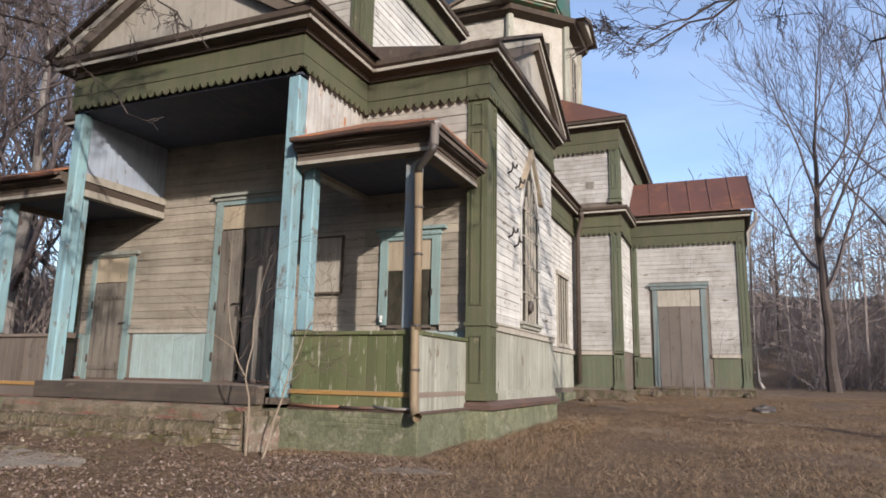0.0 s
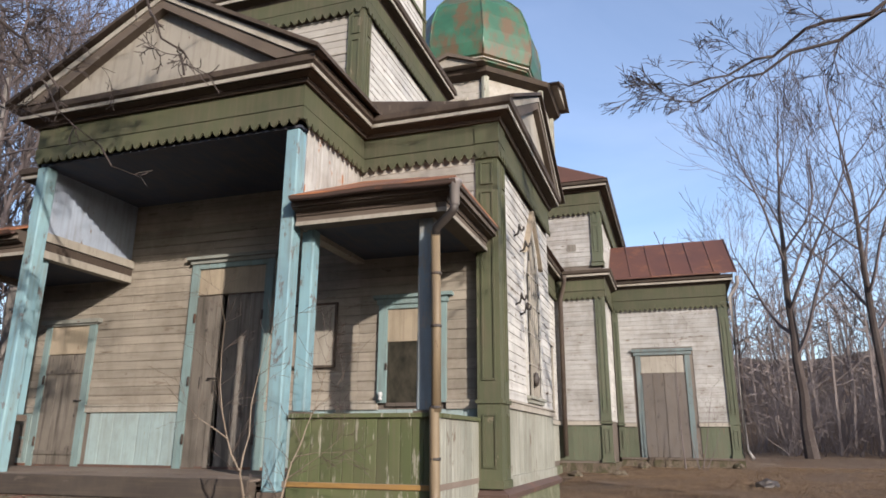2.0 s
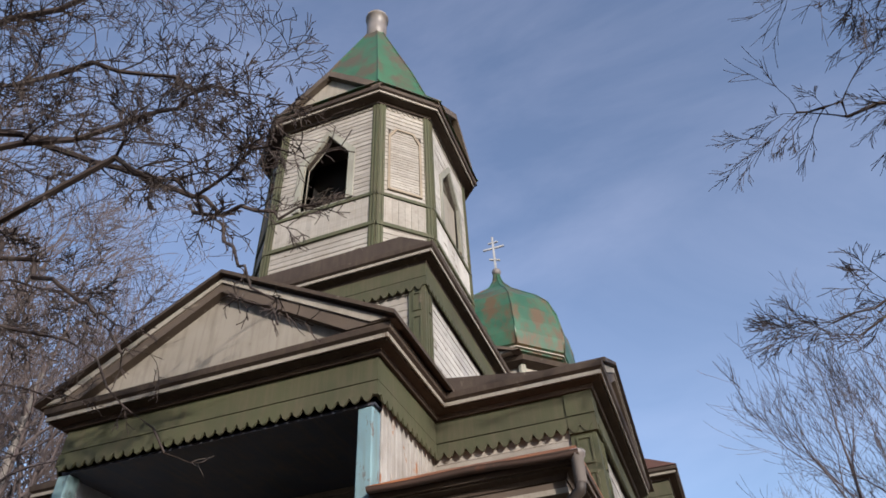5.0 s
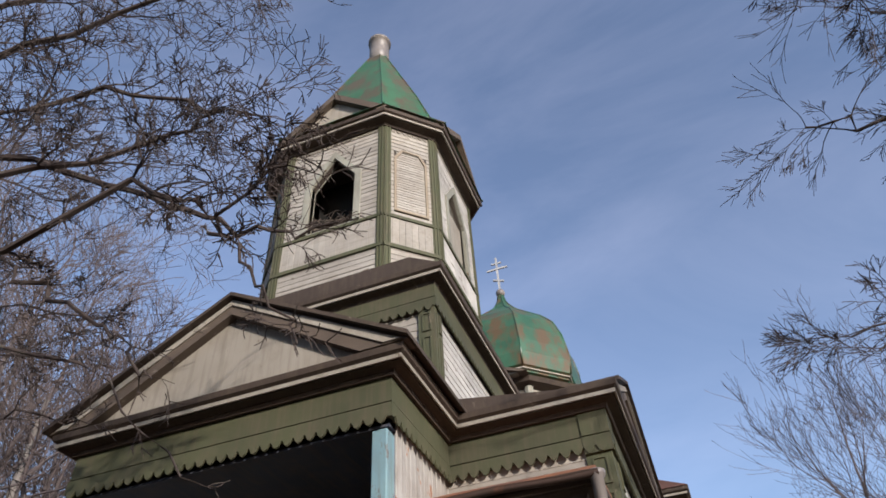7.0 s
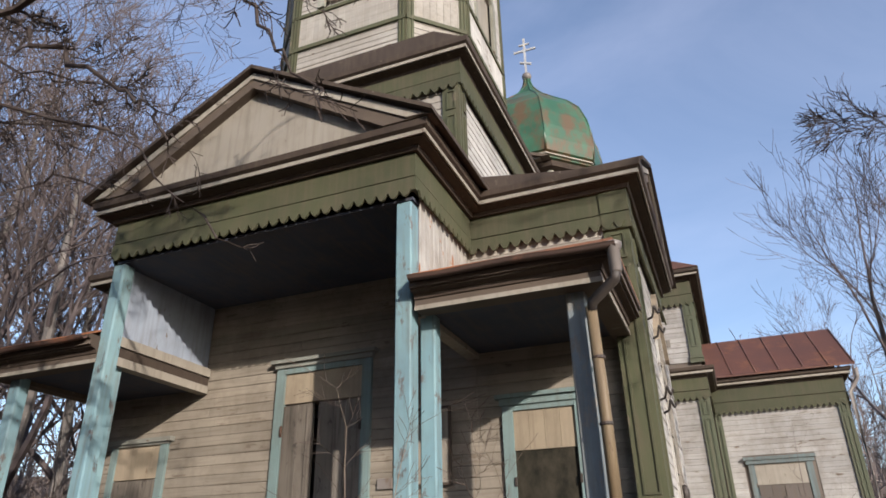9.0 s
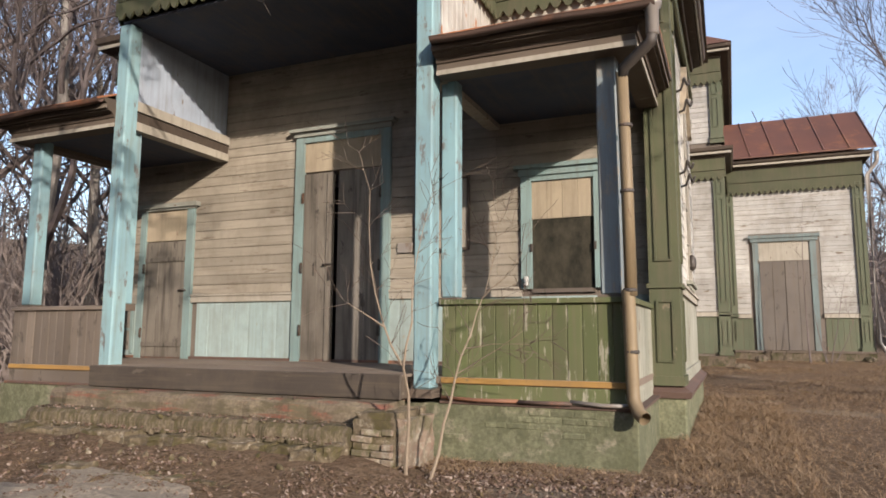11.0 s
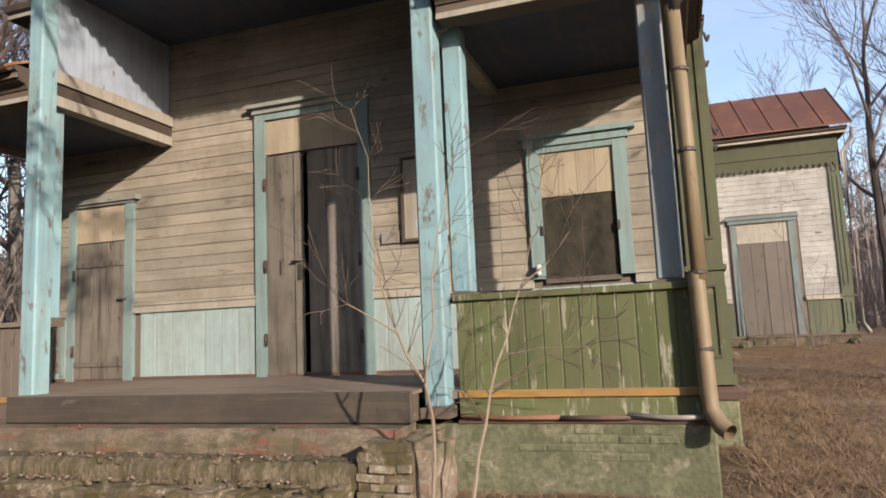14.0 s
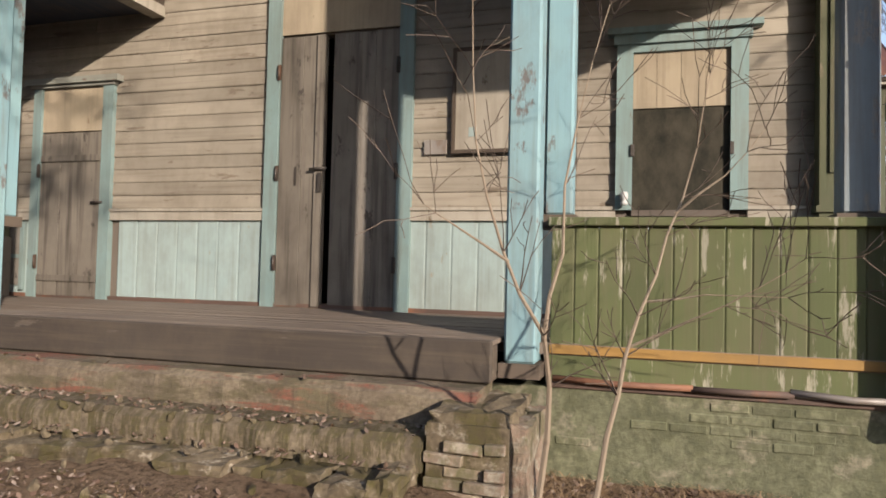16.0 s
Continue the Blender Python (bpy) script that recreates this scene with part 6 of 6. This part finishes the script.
near_tree(9, 10.0, 9.0, "bare tree with fine drooping twigs beside the path", [
    ([(10.0, 9.0, 5.0), (3.0, 8.0, 6.2), (1.0, 8.5, 6.0), (-0.6, 8.5, 5.4)], 0.045, 0.6),
    ([(10.0, 9.0, 6.0), (3.2, 8.4, 7.8), (1.9, 8.8, 8.6), (0.9, 9.0, 9.0), (0.2, 9.0, 9.3)], 0.07, 0.8),
    ([(10.0, 9.0, 7.0), (3.6, 7.4, 9.6), (1.8, 7.2, 10.6), (0.6, 7.1, 10.7)], 0.08, 0.9),
    ([(10.0, 9.0, 6.0), (3.4, 6.6, 7.4), (1.6, 6.3, 8.0), (0.6, 6.2, 8.2)], 0.05, 0.7),
    ([(10.0, 9.0, 6.6), (3.2, 6.9, 8.6), (1.5, 6.6, 9.0), (0.2, 6.3, 9.1)], 0.05, 0.8),
    ([(10.0, 9.0, 5.4), (3.6, 8.6, 6.6), (2.0, 9.2, 6.9), (0.5, 9.2, 6.3), (-0.6, 9.2, 6.0)], 0.05, 0.65),
    ([(10.0, 9.0, 4.4), (3.8, 9.0, 5.4), (2.2, 10.2, 5.8)], 0.07, 0.8),
    ([(10.0, 9.0, 7.4), (4.0, 7.6, 10.0), (2.4, 7.6, 11.2), (1.4, 7.6, 11.6)], 0.06, 1.1),
    ([(10.0, 9.0, 6.8), (4.2, 8.0, 8.8), (2.6, 8.0, 9.4), (1.2, 7.8, 9.8)], 0.06, 1.1),
], 0.004, 0.16, 10.0, "bark_dark", 0.45, 1, 0.1, 0.5)


def woods():
    """The far wood: hundreds of thin stems and brush, more than one could count, some unseen."""
    w = Wood(77, 0.8)
    r = w.r
    spots = []
    for i in range(330):
        a = r.uniform(-0.42, 0.62)
        d = r.uniform(44, 105)
        spots.append((a * d * 0.9 + 4, d - 2))
    for i in range(230):
        spots.append((r.uniform(-75, -22), r.uniform(8, 75)))
    # Ring mostly behind the camera, added out of view to block low sky.
    for i in range(80):
        a = r.uniform(2.3, 5.6)
        d = r.uniform(52, 75)
        spots.append((-6 + d * math.sin(a), 4 + d * math.cos(a)))
    for x, y in spots:
        if -15.5 < x < 2 and y < 36:
            continue
        g = gz(x, y) - 0.1
        h = r.uniform(6, 12)
        p = Vector((x, y, g))
        top = p + Vector((r.gauss(0, 0.5), r.gauss(0, 0.5), h))
        w.limb([p, p.lerp(top, 0.5) + Vector((r.gauss(0, 0.2), 0, 0)), top], [0.1, 0.06, 0.015], 4)
        for k in range(8):
            q = p.lerp(top, r.uniform(0.12, 0.95))
            w.grow(q, Vector((r.gauss(0, 1), r.gauss(0, 1), r.uniform(0.2, 1.2))).normalized(), r.uniform(1.2, 3.4), 0.035, 3, 4, 0.2, 0.7, 0.0, (3, 4), 6, 0.026, 0.2)
    # Unseen tall stems added behind the camera to cut sky light into the porch.
    for i in range(230):
        x, y = r.uniform(-42, 3), r.uniform(-24, -7)
        p = Vector((x, y, gz(x, y)))
        top = p + Vector((r.gauss(0, 0.5), r.gauss(0, 0.5), r.uniform(9, 15)))
        w.limb([p, p.lerp(top, 0.5), top], [0.16, 0.1, 0.03], 4)
        for k in range(9):
            q = p.lerp(top, r.uniform(0.15, 0.95))
            w.grow(q, Vector((r.gauss(0, 1), r.gauss(0, 1), r.uniform(0.2, 1.2))).normalized(), r.uniform(2, 4.5), 0.07, 3, 4, 0.2, 0.7, 0.0, (3, 4), 6, 0.04, 0.2)
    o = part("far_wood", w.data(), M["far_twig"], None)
    tagged(o, "dense brown winter wood round the churchyard, with unseen stems added to dim the porch", "wood", kind="stuff")


woods()


def brush():
    """Low thicket at the wood's edge."""
    w = Wood(91, 0.5)
    r = w.r
    spots = [(r.uniform(2.5, 26), r.uniform(38, 50)) for i in range(170)] + [(r.uniform(2, 45), r.uniform(50, 85)) for i in range(260)] + [(r.uniform(-45, -17.0), r.uniform(11, 40)) for i in range(210)] + [(r.uniform(-23, -16.5), r.uniform(11.5, 26)) for i in range(90)]
    for x, y in spots:
        p = Vector((x, y, gz(x, y) - 0.05))
        for k in range(5):
            w.grow(p + Vector((r.gauss(0, 0.3), r.gauss(0, 0.3), 0)), Vector((r.gauss(0, 0.35), r.gauss(0, 0.35), 1)).normalized(), r.uniform(1.5, 4.0), 0.024, 3, 4, 0.3, 0.6, 0.0, (4, 7), 6, 0.009, 0.16)
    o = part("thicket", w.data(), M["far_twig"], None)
    tagged(o, "low leafless thicket along the edge of the wood", "thicket", kind="stuff")


brush()


def sapling(label, stems, seed, twig=0.5, kids=(2, 4), mat="sapling"):
    w, tw = Wood(seed), Wood(seed + 1)
    r = w.r
    for line, rad in stems:
        p = [Vector(v) for v in line]
        n = len(p)
        fine = []
        for a, b in zip(p, p[1:]):
            fine += [a, a.lerp(b, 0.5) + Vector((r.gauss(0, 0.015), r.gauss(0, 0.015), 0))]
        fine.append(p[-1])
        rads = [max(0.0025, rad * (1 - 0.9 * i / len(fine)) ** 1.5) for i in range(len(fine))]
        w.limb(fine, rads, 6)
        for i in range(3, len(fine)):
            for k in range(2):
                d = (fine[i] - fine[i - 1]).normalized()
                s = d.orthogonal().normalized()
                s.rotate(Matrix.Rotation(r.uniform(0, 6.283), 3, d))
                tw.grow(fine[i], (d * 0.6 + s * 0.8).normalized(), twig * r.uniform(0.5, 1.2), max(0.003, rads[i] * 0.45), 3, 4, 0.15, 0.7, 0.0, kids, 6, 0.0025, 0.14)
    o = new("sapling")
    part("stem", w.data(), M[mat], o)
    tagged(part("twig_spray", tw.data(), M["sapling_twig"], o), kind="stuff")
    return tagged(o, label, "sapling")


sapling("thin forked leafless sapling growing beside the entrance steps", [
    ([(-6.17, 8.0, -0.1), (-6.1, 7.92, 0.5), (-6.11, 7.8, 1.07), (-6.33, 7.78, 1.5), (-6.5, 7.8, 2.1), (-6.55, 7.85, 2.9), (-6.72, 7.9, 3.35)], 0.021),
    ([(-6.11, 7.8, 1.05), (-6.02, 7.8, 1.5), (-5.95, 7.78, 2.2), (-5.8, 7.8, 2.8)], 0.014),
    ([(-6.3, 7.78, 1.45), (-6.6, 7.7, 1.65), (-6.75, 7.68, 1.75)], 0.01)], 41)
sapling("slanting leafless sapling in front of the green parapet", [
    ([(-5.93, 8.03, -0.1), (-5.8, 8.1, 0.5), (-5.71, 8.18, 0.94), (-5.55, 8.22, 1.4), (-5.41, 8.27, 1.84), (-5.3, 8.3, 2.4), (-5.2, 8.3, 2.7)], 0.019),
    ([(-5.68, 8.18, 1.0), (-5.4, 8.1, 1.15), (-5.05, 8.0, 1.35), (-4.85, 7.95, 1.5)], 0.009),
    ([(-5.6, 8.2, 1.25), (-5.3, 8.15, 1.3), (-4.9, 8.1, 1.3)], 0.008),
    ([(-5.45, 8.25, 1.75), (-5.2, 8.2, 1.95), (-5.0, 8.2, 2.2)], 0.009)], 43)
sapling("thin grey leafless shrub before the annex door", [
    ([(-0.95, 25.4, 0.4), (-1.0, 25.4, 2.0), (-1.0, 25.45, 3.8), (-0.9, 25.5, 5.6)], 0.03),
    ([(-0.5, 25.3, 0.4), (-0.75, 25.3, 1.8), (-0.9, 25.3, 3.0)], 0.02),
    ([(-0.45, 25.3, 0.4), (-0.2, 25.3, 1.6), (0.1, 25.3, 3.2)], 0.02),
    ([(-0.4, 25.3, 0.4), (0.0, 25.2, 1.2), (0.45, 25.2, 2.4)], 0.018),
    ([(-0.5, 25.2, 0.4), (-0.6, 25.1, 1.2), (-0.35, 25.1, 2.5)], 0.016)], 47, 0.9, (2, 4), "twig")


# ---- dead grass, leaves, slabs ----
def blade_stuff(name, label, count, area, height, mat, seed, wide=0.006, skip=None, clump=0.5):
    r = random.Random(seed)
    v, f = [], []
    x0, x1, y0, y1 = area
    cx, cy = x0, y0
    for i in range(count):
        if i % 14 == 0 or skip:
            for _ in range(30):
                cx, cy = r.uniform(x0, x1), r.uniform(y0, y1)
                if not (skip and skip(cx, cy)) and noise.noise((cx * clump, cy * clump, seed)) > r.uniform(-0.5, 0.3):
                    break
            else:
                continue
        x, y = cx + r.gauss(0, 0.07), cy + r.gauss(0, 0.07)
        if skip and skip(x, y):
            continue
        z = ground_z(x, y) - 0.01
        h = height * r.uniform(0.25, 1.15)
        a = r.uniform(0, 6.283)
        b = r.uniform(1.4, 5.0) * h
        dx, dy = math.cos(a), math.sin(a)
        k = len(v)
        w = wide * r.uniform(0.6, 1.6)
        v += [(x - dy * w, y + dx * w, z), (x + dy * w, y - dx * w, z), (x + dx * b * 0.35 + dy * w * 0.7, y + dy * b * 0.35 - dx * w * 0.7, z + h * 0.7), (x + dx * b * 0.35 - dy * w * 0.7, y + dy * b * 0.35 + dx * w * 0.7, z + h * 0.7), (x + dx * b, y + dy * b, z + h * 0.85)]
        f += [(k, k + 1, k + 2, k + 3), (k + 3, k + 2, k + 4)]
    o = part(name, (v, [], f), mat, None)
    return tagged(o, label, "grass", kind="stuff")


def island_mat(name, cols, rough=0.9):
    m, t, b = base(name, rough, 0, 0.15)
    g = t.nodes.new("ShaderNodeNewGeometry")
    cr = t.nodes.new("ShaderNodeValToRGB")
    els = cr.color_ramp.elements
    while len(els) < len(cols):
        els.new(0.5)
    for i, c in enumerate(cols):
        els[i].position = i / (len(cols) - 1)
        els[i].color = (*c, 1)
    t.links.new(g.outputs["Random Per Island"], cr.inputs[0])
    t.links.new(cr.outputs[0], b.inputs["Base Color"])
    return m


straw = island_mat("dead_grass", [(0.19, 0.122, 0.07), (0.26, 0.176, 0.105), (0.36, 0.27, 0.18), (0.13, 0.084, 0.05), (0.235, 0.15, 0.085), (0.3, 0.205, 0.12)])
leaf = island_mat("fallen_leaves", [(0.1, 0.062, 0.046), (0.15, 0.1, 0.076), (0.2, 0.142, 0.112), (0.07, 0.044, 0.033), (0.3, 0.24, 0.2), (0.13, 0.082, 0.058), (0.09, 0.07, 0.035)])


def in_church(x, y):
    if y > FY - 0.2 and XL - 0.1 < x < XR + 0.1 and y < NB + 0.1:
        return True
    if 9.0 < y < 12 and -14 < x < -3.98:
        return True
    if 7.6 < y < 9.2 and -12 < x < -6.3:
        return True
    if y > NB and x < CX + 0.1:
        return True
    return (y > NY - 0.1 and x < NX + 0.1) or (y > AY - 0.1 and x < AR + 0.1)


blade_stuff("dead_grass", "tufts of dry brown winter grass", 150000, (-4.2, 9.0, 6.0, 27.0), 0.07, straw, 3, 0.0026, in_church)
blade_stuff("near_grass", "short dry grass and straw on trodden ground", 45000, (-12.0, 5.0, 2.0, 9.1), 0.04, straw, 4, 0.0022, in_church, 0.8)
blade_stuff("wall_grass", "taller dry grass along the plinth", 3500, (-6.4, -3.5, 8.3, 9.1), 0.07, straw, 6, 0.0028, in_church, 1.5)
blade_stuff("side_grass", "taller dry grass along the side plinth", 9000, (-3.7, -2.4, 8.6, 16.5), 0.12, straw, 8, 0.003, in_church, 1.5)


def litter(name, label, count, area, seed, size, on=None):
    r = random.Random(seed)
    v, f = [], []
    for i in range(count):
        x, y = r.uniform(*area[:2]), r.uniform(*area[2:])
        if noise.noise((x * 0.9, y * 0.9, seed)) < r.uniform(-0.6, 0.2):
            continue
        z = on(x, y) if on else (None if in_church(x, y) else ground_z(x, y))
        if z is None:
            continue
        s = size * r.uniform(0.5, 1.4)
        m = Matrix.Translation((x, y, z + 0.012)) @ Euler((r.uniform(-0.7, 0.7), r.uniform(-0.7, 0.7), r.uniform(0, 6.28))).to_matrix().to_4x4()
        k = len(v)
        c = r.uniform(0.1, 0.5) * s
        v += [m @ Vector(q) for q in ((-s, 0, c * 0.4), (-s * 0.3, -s * 0.5, 0), (s * 0.5, -s * 0.42, c * 0.2), (s, 0, c * 0.7), (s * 0.5, s * 0.42, c * 0.3), (-s * 0.3, s * 0.5, c * 0.1))]
        f += [(k, k + 1, k + 2, k + 3), (k, k + 3, k + 4, k + 5)]
    o = part(name, (v, [], f), leaf, None)
    return tagged(o, label, "leaves", kind="stuff")


def step_top(x, y):
    if not -11.8 < x < -6.9:
        return None
    return 0.64 if 8.42 < y < 8.68 else 0.4 if 8.1 < y < 8.42 else 0.245 if 7.88 < y < 8.1 else 0.07 if 7.7 < y < 7.88 else None


litter("fallen_leaves", "brown fallen leaves lying before the steps", 42000, (-13.0, -3.0, 2.5, 8.9), 12, 0.021)
litter("plinth_leaves", "drift of dead leaves along the foot of the plinth", 5000, (-6.3, -3.4, 8.0, 9.08), 18, 0.024)
litter("step_leaves", "fallen leaves caught on the stone steps", 1300, (-11.8, -6.9, 7.7, 8.44), 14, 0.02, step_top)


def slab(label, cx, cy, rx, ry, seed, mat):
    r = random.Random(seed)
    bm = bmesh.new()
    n = 26
    top, low = [], []
    for i in range(n):
        a = 2 * math.pi * i / n
        k = 0.8 + 0.28 * noise.noise((math.cos(a) * 1.6, math.sin(a) * 1.6, seed)) + r.uniform(-0.04, 0.04)
        x, y = cx + rx * k * math.cos(a), cy + ry * k * math.sin(a)
        g = ground_z(x, y)
        top.append(bm.verts.new((cx + (x - cx) * 0.93, cy + (y - cy) * 0.93, g + 0.012)))
        low.append(bm.verts.new((x, y, g - 0.05)))
    mid = bm.verts.new((cx, cy, ground_z(cx, cy) + 0.02))
    for i in range(n):
        j = (i + 1) % n
        bm.faces.new((low[i], low[j], top[j], top[i]))
        bm.faces.new((top[i], top[j], mid))
    o = part("ground_slab", bm, mat, None)
    tagged(o, label, "slab")


sandy = masonry("pale_worn_concrete", (0.288, 0.245, 0.194), (0.23, 0.194, 0.151), (0.173, 0.137, 0.101), 3.0, 0.4)
slab("pale worn concrete patch sunk in the ground", -3.55, 7.75, 0.62, 0.42, 2, sandy)
slab("pale bare patch of old concrete before the steps", -8.75, 6.35, 1.6, 0.72, 5, sandy)
